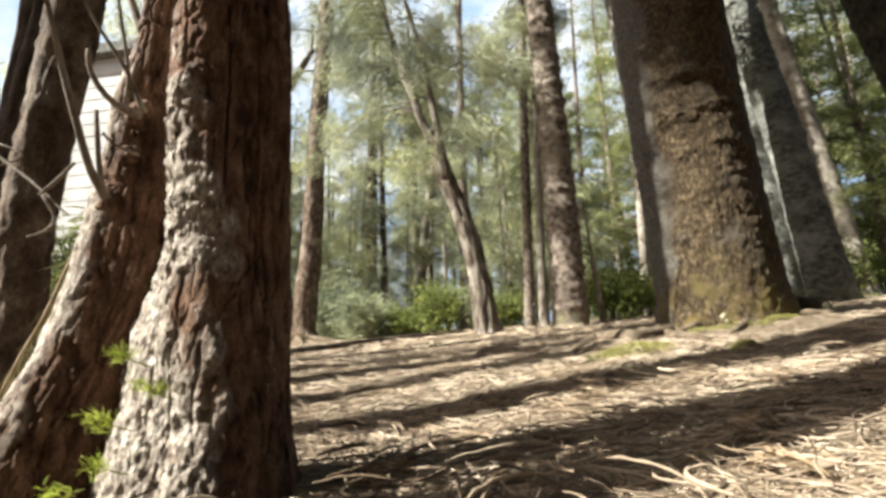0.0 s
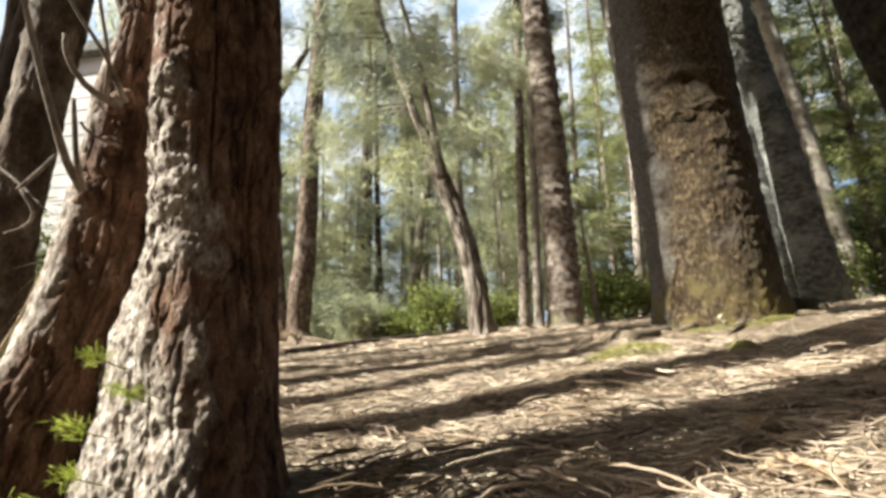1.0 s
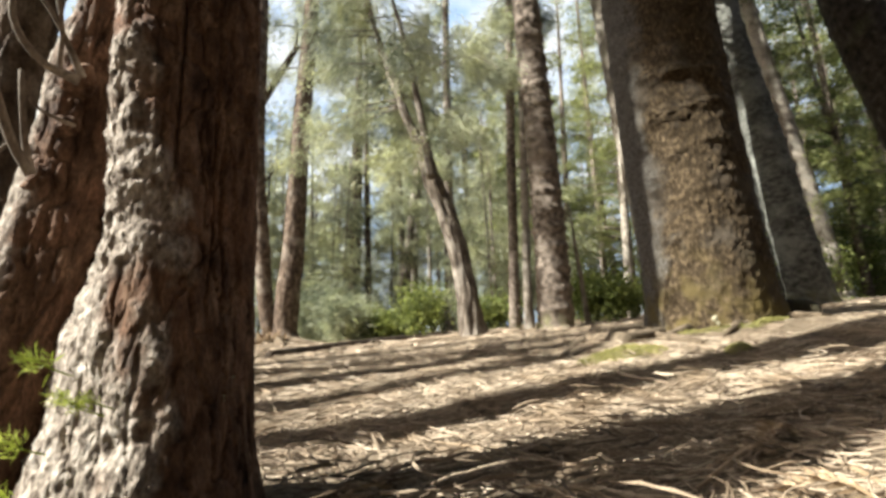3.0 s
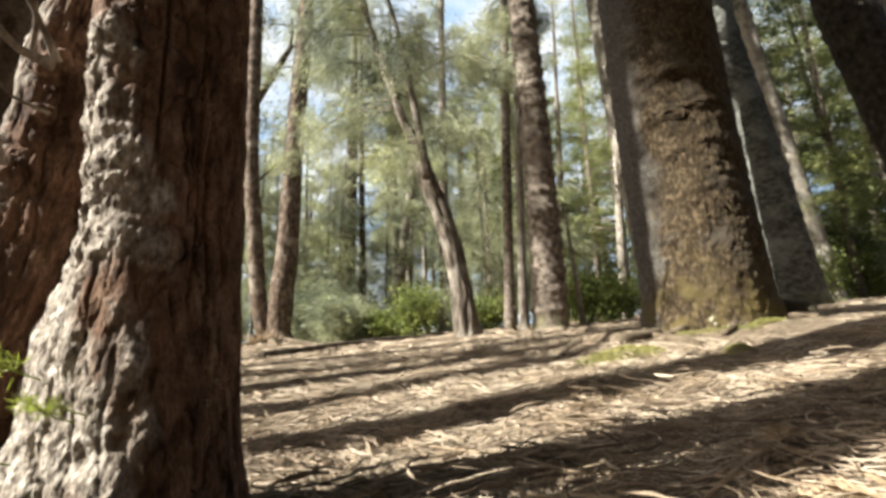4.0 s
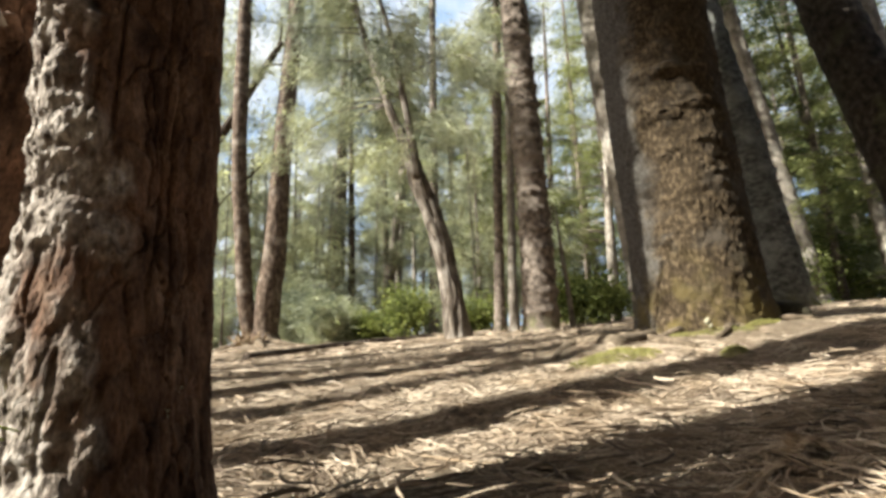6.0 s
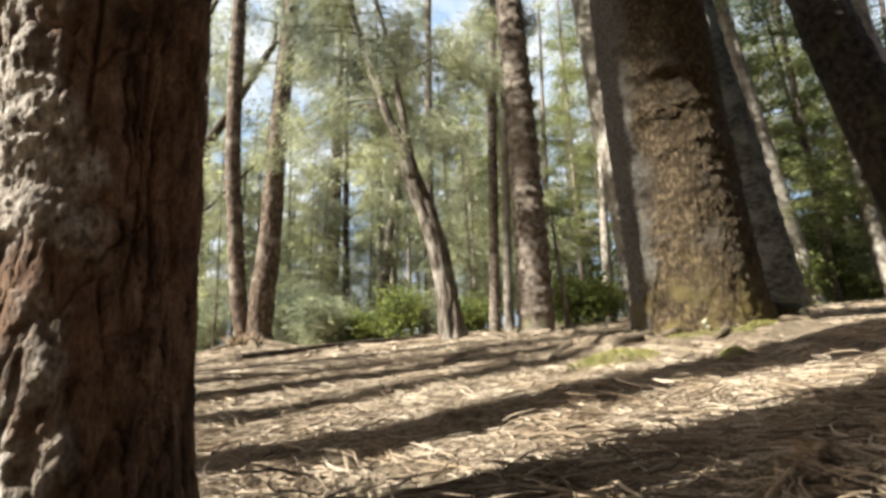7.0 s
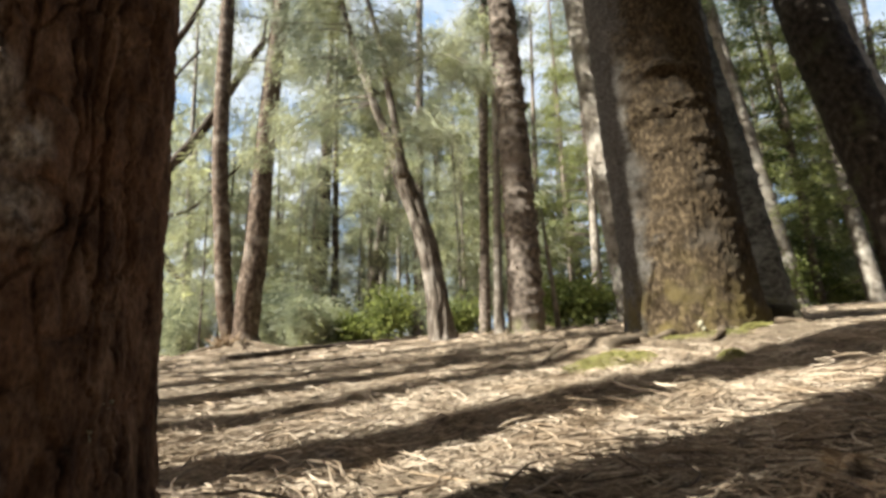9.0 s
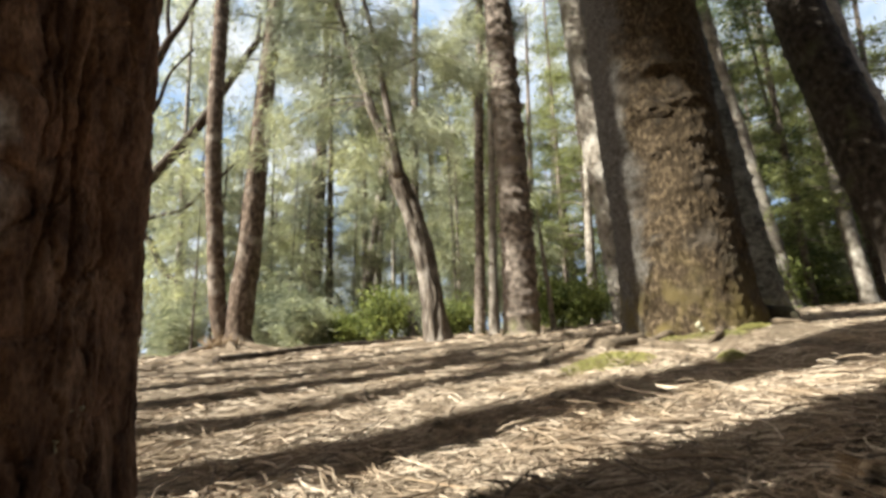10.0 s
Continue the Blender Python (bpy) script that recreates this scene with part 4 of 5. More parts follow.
def rightward(bearing, away):
    if bearing < 20:
        return ("fan", NEEDLES_BRIGHT, BARK_PINE, 2.4, 2.6, 0.028)
    return ("fan", NEEDLES_BRIGHT if int(bearing * 7) % 5 < 3 else NEEDLES_DARK, BARK_PINE, 1.4, 2.9, 0.030)


# Out-of-view crowns with oversized needles, to block sky light.
def around(bearing, away):
    return ("fan", NEEDLES_DARK, BARK_PINE, 4.0, 3.6, 0.20)


def overhead(bearing, away):
    return ("fan", NEEDLES_DARK, BARK_PINE, 7.0, 4.0, 0.30)


def thicket(bearing, away):
    return ("fan", NEEDLES_BRIGHT if int(bearing * 7) % 5 < 3 else NEEDLES_DARK, BARK_PINE, 0.8, 3.2, 0.036)


def young(bearing, away):
    return ("hang", NEEDLES, BARK_LEAN, 1.0, 2.1, 0.0075)


def low(bearing, away):
    return ("fan", NEEDLES_DARK, BARK_PINE, 2.6, 2.2, 0.22)


wood(7, 17, 24, -24, -3, 91, young, 0.42)
wood(5, 16, 24, 2, 16, 96, young, 0.34)
wood(12, 19, 32, 27, 52, 232, thicket)
wood(12, 26, 40, 34, 54, 242, thicket)
wood(21, 18, 46, -24, 10, 101, middle)
wood(14, 17, 44, 10, 24, 202, rightward)
wood(12, 22, 40, 6, 20, 212, rightward)
wood(22, 16, 40, 24, 52, 222, rightward)
wood(3, 36, 46, -52, -26, 303, middle)
# the wood goes on round the glade, unseen: trees added to block sky light; on the sun's side they are lower
wood(14, 7, 16, 80, 175, 404, around)
wood(12, 7, 16, 165, 222, 505, around)
wood(10, 2.5, 7, 90, 215, 515, overhead)
wood(10, 13, 24, 232, 272, 606, around, 0.5)
wood(9, 5, 12, 86, 130, 616, overhead)
wood(10, 10, 18, 80, 130, 626, around)
wood(8, 5, 9, 92, 135, 646, overhead)
# Unseen low trees added to shade the floor behind the camera.
wood(7, 3.6, 8, 206, 234, 636, low, 1.2)


# ---------------------------------------------------------------- shrubs
def shrub(x, y, wide, tall, n, mat, style, label, seed, name="shrub"):
    global rng
    rng = np.random.default_rng(seed)
    g = float(terrain(x, y))
    root = thing(name, (x, y, g), label, "shrub", "understorey shrubs")
    heads = []
    for k in range(9):
        a = rng.uniform(0, 2 * math.pi)
        out = wide * rng.uniform(0.25, 0.95)
        tip = (x + math.cos(a) * out, y + math.sin(a) * out, g + tall * rng.uniform(0.45, 1.0))
        mid = (x + math.cos(a) * out * 0.35, y + math.sin(a) * out * 0.35, g + (tip[2] - g) * 0.6)
        bar("stem", [(x + math.cos(a) * 0.05, y + math.sin(a) * 0.05, g - 0.05, 0.014), (*mid, 0.009), (*tip, 0.003)], 6, 0.15, BARK_DARK, root)
        line = np.array([(x, y, g), mid, tip])
        heads.append(along_line(line, rng.uniform(0.3, 1.0, 14)))
    heads = np.vstack(heads)
    base = np.repeat(heads, max(1, n // len(heads)), 0)
    m = len(base)
    base = base + rng.normal(size=(m, 3)) * np.array([wide * 0.24, wide * 0.24, tall * 0.19])
    base[:, 2] = np.maximum(base[:, 2], g + 0.03)
    if style == "leaf":
        v, t = leaves(base, rng.normal(size=(m, 3)) + np.array([0, 0, 0.1]), rng.uniform(0.07, 0.16, m), rng.uniform(0.04, 0.08, m))
    else:
        v, t = strands(base, rng.normal(size=(m, 3)) * 0.7 + np.array([0, 0, 0.5]), rng.uniform(0.15, 0.4, m), rng.uniform(0.008, 0.016, m), rng.uniform(0.2, 1.0, m))
    part("foliage", mesh_from("foliage", v - np.array(root.location), t, None, False), mat, root)


shrub(-0.32, 12.68, 1.0, 1.25, 3800, BROADLEAF, "leaf", "bushy fresh green shrub under the trees", 400)
shrub(-1.20, 13.70, 0.8, 0.8, 3500, BROADLEAF, "leaf", "bushy fresh green shrub under the trees", 401)
shrub(4.21, 11.15, 1.0, 1.15, 3800, BROADLEAF, "leaf", "bushy fresh green shrub under the trees", 402)
shrub(2.11, 15.21, 1.1, 1.1, 3600, BROADLEAF, "leaf", "dense dark green shrub under the trees", 403)
shrub(5.65, 13.15, 1.2, 1.0, 4000, BROADLEAF, "leaf", "bushy fresh green shrub under the trees", 404)
shrub(-2.59, 13.71, 1.1, 1.2, 5000, FEATHER, "strand", "grey-green feathery shrub at the glade edge", 405)
shrub(-4.08, 16.24, 1.2, 1.8, 5000, FEATHER, "strand", "grey-green feathery shrub at the glade edge", 406)
shrub(-8.06, 18.30, 1.6, 1.9, 6000, FEATHER, "strand", "grey-green feathery shrub at the glade edge", 407)
shrub(-2.58, 16.10, 1.2, 1.4, 4000, FEATHER, "strand", "grey-green feathery shrub at the glade edge", 408)
shrub(-6.92, 8.03, 1.0, 1.6, 4000, BROADLEAF, "leaf", "sunlit green shrub beyond the trunks", 409)

shrub(-5.6, 6.6, 1.0, 2.1, 3600, NEEDLES_BRIGHT, "strand", "yellow-green bush beyond the slanting trunks", 655)

def belt(n, near, far, left, right, seed):
    """Undergrowth between the far trunks."""
    r = np.random.default_rng(seed)
    for k in range(n):
        b, d = radians(r.uniform(left, right)), r.uniform(near, far)
        x, y = d * math.sin(b), d * math.cos(b)
        if r.uniform() < 0.5:
            shrub(x, y, r.uniform(1.0, 1.8), r.uniform(0.9, 2.4), 2600, BROADLEAF, "leaf", "dark green shrub far back under the trees", seed + k)
        else:
            shrub(x, y, r.uniform(1.0, 1.8), r.uniform(1.2, 3.0), 2600, FEATHER, "strand", "grey-green feathery shrub far back under the trees", seed + k)


belt(22, 17, 34, -26, 30, 600)
belt(14, 17, 30, 30, 50, 700)
belt(14, 21, 34, 33, 54, 760)



# ---------------------------------------------------------------- far wood that closes the view
def far_wood(n, near, far, left, right, tall, seed):
    r = np.random.default_rng(seed)
    global rng
    rng = r
    knots = 150
    kb, kd, kh = np.radians(r.uniform(left, right, knots)), r.uniform(near, far, knots), r.uniform(0.3, tall, knots)
    pick = r.integers(0, knots, n)
    x = kd[pick] * np.sin(kb[pick]) + r.normal(0, 1.6, n)
    y = kd[pick] * np.cos(kb[pick]) + r.normal(0, 1.6, n)
    z = terrain(x, y) + np.abs(kh[pick] + r.normal(0, 0.9, n))
    v, t = strands(np.stack([x, y, z], -1), r.normal(size=(n, 3)) + np.array([0, 0, -0.3]), r.uniform(0.3, 0.7, n), r.uniform(0.05, 0.11, n), r.uniform(0, 1, n))
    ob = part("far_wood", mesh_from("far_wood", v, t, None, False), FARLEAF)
    tagged(ob, "hazy pale green foliage of the distant wood", "wood", kind="stuff")


far_wood(30000, 42, 62, -50, 58, 6.5, 811)


def far_canopy(n, near, far, left, right, low, high, seed, label):
    """Tall crowns closing the view, in ragged hanging clumps with gaps of sky between them."""
    r = np.random.default_rng(seed)
    global rng
    rng = r
    clumps = n // 110
    b, d = np.radians(r.uniform(left, right, clumps)), r.uniform(near, far, clumps)
    x, y, z = d * np.sin(b), d * np.cos(b), r.uniform(low, high, clumps)
    open_sky = field(np.stack([b * 9, z * 0.16, 0 * b], -1), seed) > 0.32
    x, y, z = x[~open_sky], y[~open_sky], z[~open_sky]
    pick = r.integers(0, len(x), n)
    size = r.uniform(0.5, 1.2, len(x))[pick]
    base = np.stack([x[pick], y[pick], z[pick]], -1) + r.normal(size=(n, 3)) * np.array([0.9, 0.9, 0.75]) * size[:, None]
    v, t = strands(base, r.normal(size=(n, 3)) * np.array([0.7, 0.7, 0.5]) + np.array([0, 0, -0.5]), r.uniform(0.35, 0.9, n), r.uniform(0.03, 0.075, n), r.uniform(0.2, 1, n))
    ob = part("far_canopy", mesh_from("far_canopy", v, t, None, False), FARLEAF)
    tagged(ob, label, "wood", kind="stuff")


far_canopy(46000, 30, 44, -40, 24, 3.0, 30.0, 821, "olive crowns of the distant wood against the sky")
far_canopy(16000, 30, 44, 24, 58, 2.0, 26.0, 822, "green crowns of the distant wood against the sky")


# ---------------------------------------------------------------- needle litter
def thinned_litter(x, y, seed):
    """Picks places to leave bare: towards the rise beside the massive pine the soil shows through thin litter."""
    bare = 0.85 * np.clip((x + 0.25 * y - 1.7) / 0.9, 0, 1) * np.clip(0.75 + 1.2 * layers(np.stack([x, y, 0 * x], -1) * 2.4, 192, 2), 0, 1)
    return np.random.default_rng(seed + 700).uniform(size=len(x)) < bare


def litter(n, x0, x1, y0, y1, size, thick, seed, name, label, lift=0.004, seg=3):
    """Dry curled needles lying every way: slim three-sided bars, all in one mesh."""
    r = np.random.default_rng(seed)
    x, y = r.uniform(x0, x1, n), r.uniform(y0, y1, n)
    keep = (np.hypot(x - NEAR[0][0], y - NEAR[0][1]) > 0.20 + 1.1 * size) & (np.hypot(x, y - 0.3) > 0.45 + 1.5 * size)
    heaped = np.clip(0.5 + 1.1 * layers(np.stack([x, y, 0 * x], -1) * 3.2, 90, 2), 0, 1)
    keep &= r.uniform(size=n) < 0.35 + 0.75 * heaped
    keep &= ~thinned_litter(x, y, seed)
    x, y, heaped = x[keep], y[keep], heaped[keep]
    n = len(x)
    heading = r.uniform(0, 2 * math.pi, n)
    length = size * np.exp(r.normal(0, 0.45, n))
    bend = r.normal(0, 2.3, n)
    s = np.linspace(-0.5, 0.5, seg + 1)
    ang = heading[:, None] + bend[:, None] * s[None]
    dx = np.cos(ang) * length[:, None] / seg
    dy = np.sin(ang) * length[:, None] / seg
    px = x[:, None] + np.cumsum(dx, 1) - dx.sum(1, keepdims=True) / 2
    py = y[:, None] + np.cumsum(dy, 1) - dy.sum(1, keepdims=True) / 2
    tilt = r.normal(0, 0.05, n)
    bow = np.abs(r.normal(0, 0.06, n))
    gz = height(px.ravel(), py.ravel()).reshape(px.shape)
    pz = gz + (r.exponential(lift, n) * (0.5 + 1.6 * heaped))[:, None] + tilt[:, None] * s[None] * length[:, None] + bow[:, None] * (0.25 - s[None] ** 2) * length[:, None]
    pz = np.maximum(pz, gz + 0.001)
    w = (thick * np.exp(r.normal(0, 0.35, n)))[:, None] * np.interp(s, [-0.5, -0.2, 0.2, 0.5], [0.7, 1, 1, 0.4])[None]
    nx, ny = -np.sin(ang), np.cos(ang)
    a = np.stack([px + nx * w, py + ny * w, pz], -1)
    b = np.stack([px - nx * w, py - ny * w, pz], -1)
    c = np.stack([px, py, pz + w * 1.5], -1)
    verts = np.stack([a, b, c], 2).reshape(-1, 3)
    o = (np.arange(n) * (seg + 1) * 3)[:, None, None]
    k = (np.arange(seg) * 3)[None, :, None]
    quads = np.concatenate([o + k + np.array([[[0, 3, 5, 2]]]), o + k + np.array([[[2, 5, 4, 1]]])], 1).reshape(-1, 4)
    ob = part(name, mesh_from(name, verts, None, quads, False), LITTER)
    tagged(ob, label, "needles", kind="stuff")


litter(28000, -1.6, 3.0, 0.55, 3.2, 0.085, 0.0011, 1, "needle_litter", "thick layer of dry curled tan needles")
litter(30000, -1.4, 2.6, 0.6, 3.0, 0.042, 0.0010, 5, "needle_litter", "short broken tan needles between longer ones", 0.003, 2)
litter(12000, -3.0, 6.0, 2.6, 7.5, 0.13, 0.0022, 2, "needle_litter", "dry tan needles strewn on the forest floor")
litter(2000, -1.2, 2.8, 0.6, 3.2, 0.21, 0.0021, 3, "needle_litter", "long dry branchlets lying on the needles", 0.006, 4)
litter(8000, -8.0, 16.0, 6.5, 16.0, 0.3, 0.008, 4, "needle_litter", "dry tan needles strewn under the far trees", 0.004, 2)


BRANCHLET = dead("dry scaly branchlets", [(0.0, (0.06, 0.042, 0.03)), (0.3, (0.15, 0.107, 0.075)), (0.7, (0.235, 0.176, 0.126)), (1.0, (0.32, 0.25, 0.187))])


def branchlets(n, x0, x1, y0, y1, size, thick, seed, label, seg=12, lift=0.015):
    """Dry rope-like branchlets shed by the pines, curved and lying in loose swathes: round bars with a scaly skin, all in one mesh."""
    r = np.random.default_rng(seed)
    x, y = r.uniform(x0, x1, n), r.uniform(y0, y1, n)
    heaped = np.clip(0.5 + 1.2 * layers(np.stack([x, y, 0 * x], -1) * 1.9, 190, 2), 0, 1)
    keep = (np.hypot(x - NEAR[0][0], y - NEAR[0][1]) > 0.30) & (np.hypot(x, y - 0.25) > 0.42 + 0.5 * size) & (np.hypot(x - BIG[0][0], y - BIG[0][1]) > 0.7) & (r.uniform(size=n) < 0.3 + 0.8 * heaped) & ~thinned_litter(x, y, seed)
    x, y, heaped = x[keep], y[keep], heaped[keep]
    n = len(x)
    swathe = 2.6 * field(np.stack([x * 1.3, y * 1.3, 0 * x], -1), 191)
    heading = swathe + r.normal(0, 0.65, n) + math.pi * (r.uniform(size=n) < 0.5)
    length = size * np.exp(r.normal(0, 0.35, n))
    s = np.linspace(-0.5, 0.5, seg + 1)
    ang = heading[:, None] + r.normal(0, 1.1, n)[:, None] * s[None] + r.normal(0, 1.6, n)[:, None] * s[None] ** 2
    dx, dy = np.cos(ang) * length[:, None] / seg, np.sin(ang) * length[:, None] / seg
    px = x[:, None] + np.cumsum(dx, 1) - dx.sum(1, keepdims=True) / 2
    py = y[:, None] + np.cumsum(dy, 1) - dy.sum(1, keepdims=True) / 2
    w = (thick * np.exp(r.normal(0, 0.3, n)))[:, None] * np.interp(s, [-0.5, -0.3, 0.2, 0.5], [0.6, 1, 0.9, 0.35])[None] * (1 + 0.16 * (-1.0) ** np.arange(seg + 1))[None]
    gz = height(px.ravel(), py.ravel()).reshape(px.shape)
    pz = gz + 0.6 * w + (r.exponential(lift, n) * (0.4 + heaped))[:, None] + (np.abs(r.normal(0, 0.07, n))[:, None] * (0.25 - s[None] ** 2) + r.normal(0, 0.05, n)[:, None] * s[None]) * length[:, None]
    pz = np.maximum(pz, gz + 0.4 * w)
    nx, ny = -np.sin(ang), np.cos(ang)
    sides = 5
    rim = []
    for k in range(sides):
        a = 2 * math.pi * k / sides
        rim.append(np.stack([px + nx * w * math.cos(a), py + ny * w * math.cos(a), pz + w * math.sin(a)], -1))
    verts = np.stack(rim, 2).reshape(-1, 3)
    o = (np.arange(n) * (seg + 1) * sides)[:, None, None, None]
    k = (np.arange(seg) * sides)[None, :, None, None]
    j = np.arange(sides)
    ring = np.stack([j, (j + 1) % sides, sides + (j + 1) % sides, sides + j], -1)[None, None]
    ob = part("fallen_branchlets", mesh_from("fallen_branchlets", verts, None, (o + k + ring).reshape(-1, 4)), BRANCHLET)
    tagged(ob, label, "branchlets", kind="stuff")


branchlets(2600, -1.0, 2.4, 0.5, 2.2, 0.17, 0.0027, 31, "dry rope-like tan branchlets shed on the forest floor", 9)
branchlets(70, -0.4, 1.6, 0.5, 1.8, 0.26, 0.0034, 34, "long dry branchlets lying on top of the litter", 12)
branchlets(700, -1.3, 3.4, 2.0, 4.2, 0.20, 0.0026, 32, "dry rope-like tan branchlets farther across the glade", 8)
branchlets(600, -3.5, 7.0, 4.0, 9.0, 0.28, 0.0038, 33, "dry branchlets strewn across the far side of the glade", 6)


# ---------------------------------------------------------------- roots, log and fallen twigs
def lying(points, sink=0.3, arch=0.0):
    """Lays a curve of (x, y, radius) on the soil, sunk by a share of its thickness; arch lifts its middle."""
    n = len(points) - 1
    return [(x, y, float(height(x, y)[0]) + r * (1 - 2 * sink) + arch * math.sin(math.pi * i / n), r) for i, (x, y, r) in enumerate(points)]


def root_of(parent, points, label="weathered surface root", share=0.95):
    bar("root", lying([(x, y, share * r) for x, y, r in points], 0.5, 0.02), 14, 0.03, ROOT, parent, label, relief=scaly(91, 0.5))


for points in ([(1.658, 3.374, 0.06), (1.239, 3.001, 0.055), (1.214, 3.328, 0.06), (1.118, 3.479, 0.055), (0.814, 2.956, 0.03)], [(1.645, 2.832, 0.035), (1.559, 3.144, 0.04), (1.51, 3.571, 0.045), (1.309, 3.52, 0.03)], [(1.143, 2.528, 0.006), (1.303, 3.059, 0.008)], [(1.696, 3.582, 0.06), (1.542, 3.87, 0.045), (1.79, 5.311, 0.04), (1.519, 5.542, 0.02)]):
    root_of(big_tree, points)
for points in ([(-4.75, 14.3, 0.16), (-4.5, 13.7, 0.12), (-4.2, 13.2, 0.05)], [(-4.9, 14.4, 0.15), (-5.4, 13.9, 0.1), (-5.9, 13.6, 0.04)], [(-4.4, 14.2, 0.14), (-3.9, 13.9, 0.12), (-3.4, 13.8, 0.05)]):
    root_of(fork_tree, points)

root_of(big_tree, [(2.5, 3.42, 0.07), (2.68, 3.3, 0.05), (2.85, 3.3, 0.03), (2.95, 3.36, 0.015)], share=0.5)
# Root guessed for a dark block; the pine's shade is in its colour.
bar("root", [(2.6, 3.56, 0.44, 0.11), (2.74, 3.51, 0.455, 0.11), (2.86, 3.48, 0.455, 0.10), (2.92, 3.47, 0.44, 0.085)], 14, 0.03, BARK_SHADED, big_tree, "block taken as a root, coloured dark for the pine's shade", relief=scaly(95, 0.8))
root_of(big_tree, [(2.2, 3.3, 0.08), (2.05, 3.12, 0.05), (1.85, 3.0, 0.03)], share=0.5)
root_of(big_tree, [(1.95, 3.45, 0.08), (1.75, 3.3, 0.06), (1.5, 3.2, 0.035)], share=0.5)
root_of(big_tree, [(2.6, 3.6, 0.08), (2.8, 3.58, 0.05), (3.0, 3.66, 0.02)], share=0.5)


def moss(x, y, long, wide, turn, n, seed):
    """A cushion of short moss lying on roots and soil."""
    global rng
    rng = np.random.default_rng(seed)
    a, d = rng.uniform(0, 2 * math.pi, n), np.sqrt(rng.uniform(0, 1, n))
    u, v = np.cos(a) * d * long, np.sin(a) * d * wide
    px, py = x + u * math.cos(turn) - v * math.sin(turn), y + u * math.sin(turn) + v * math.cos(turn)
    z = height(px, py) + 0.03 * (1 - d ** 2)
    verts, tris = strands(np.stack([px, py, z], -1), rng.normal(size=(n, 3)) * 0.6 + np.array([0, 0, 1.0]), rng.uniform(0.008, 0.022, n), rng.uniform(0.003, 0.006, n), np.full(n, 0.3))
    ob = part("moss", mesh_from("moss", verts, tris, None, False), MOSS)
    tagged(ob, "cushion of yellow-green moss beside the roots", "moss", kind="stuff")


moss(1.10, 2.76, 0.30, 0.14, 0.2, 6000, 5)
moss(1.70, 2.62, 0.10, 0.05, 0.4, 1200, 6)
moss(1.95, 3.18, 0.30, 0.05, -0.4, 1800, 7)
moss(2.35, 3.22, 0.22, 0.05, 0.3, 1500, 8)


def lichen(x, y, z, size, seed, host=None, toward=None, proud=0.012, words="pale blue-white lichen patch"):
    """A pale crusty patch standing a little proud of the bark."""
    r = np.random.default_rng(seed)
    n = 14
    a = np.linspace(0, 2 * math.pi, n, endpoint=False)
    rim = size * (0.7 + 0.5 * r.uniform(size=n))
    host = big_tree if host is None else host
    toward = np.array([-x, -y, 0.0]) / math.hypot(x, y) if toward is None else np.array(toward)
    side = np.array([toward[1], -toward[0], 0.0])
    centre = np.array([x, y, z])
    front = centre + toward * proud
    ring = centre + side * (np.cos(a) * rim)[:, None] + np.array([0, 0, 1.3]) * (np.sin(a) * rim)[:, None]
    verts = np.vstack([ring, front[None] + (ring - centre) * 0.55, front[None] + toward * 0.004])
    quads = [[i, (i + 1) % n, n + (i + 1) % n, n + i] for i in range(n)]
    tris = [[n + i, n + (i + 1) % n, 2 * n] for i in range(n)]
    part("lichen", mesh_from("lichen", verts - np.array(host.location), tris, quads), LICHEN, host, words)


lichen(1.947, 3.168, 0.434, 0.020, 0)
lichen(1.966, 3.162, 0.404, 0.013, 1)
for k, (x, y, z, size) in enumerate(((-0.410, 1.070, 0.330, 0.006), (-0.409, 1.058, 0.322, 0.005), (-0.408, 1.034, 0.310, 0.009), (-0.408, 1.029, 0.299, 0.007), (-0.408, 1.027, 0.290, 0.008), (-0.407, 1.023, 0.278, 0.006), (-0.406, 1.020, 0.268, 0.008), (-0.405, 1.019, 0.255, 0.006), (-0.405, 1.018, 0.242, 0.009), (-0.407, 1.045, 0.330, 0.004))):
    lichen(x, y, z, 0.72 * size, 20 + k, near_tree, (0.92, -0.39, 0.0), 0.006, "crusty pale yellowish lichen on the bark")

def branch_scar(angle, up, size, seed):
    """A raised lip of bark round the dark hole that a shed branch left."""
    r = np.random.default_rng(seed)
    out = np.array([math.cos(angle), math.sin(angle), 0.0])
    side = np.array([-out[1], out[0], 0.0])
    axis = np.array([2.24, 3.735, up])
    n, verts = 22, []
    a = np.linspace(0, 2 * math.pi, n, endpoint=False)
    wave = 1 + 0.22 * np.interp(a, np.linspace(0, 2 * math.pi, 8), np.r_[(w := r.normal(size=7)), w[0]])
    for wide, proud in ((2.4, -0.25), (1.7, 0.10), (1.15, 0.42), (0.85, 0.45), (0.55, 0.10), (0.32, -0.45)):
        reach = size * wide * wave
        lip = 0.463 + size * proud * (1 + 0.35 * np.sin(a))
        verts.append(axis + out * lip[:, None] + side * (1.25 * np.cos(a) * reach)[:, None] + np.array([0, 0, 0.75]) * (np.sin(a) * reach)[:, None])
    verts = np.vstack(verts + [axis[None] + out * (0.463 - 0.8 * size)])
    quads = [[k * n + j, k * n + (j + 1) % n, (k + 1) * n + (j + 1) % n, (k + 1) * n + j] for k in range(5) for j in range(n)]
    tris = [[5 * n + j, 5 * n + (j + 1) % n, 6 * n] for j in range(n)]
    part("branch_scar", mesh_from("branch_scar", verts - np.array(big_tree.location), tris, quads), BARK_BIG, big_tree, "knot where a branch was shed")


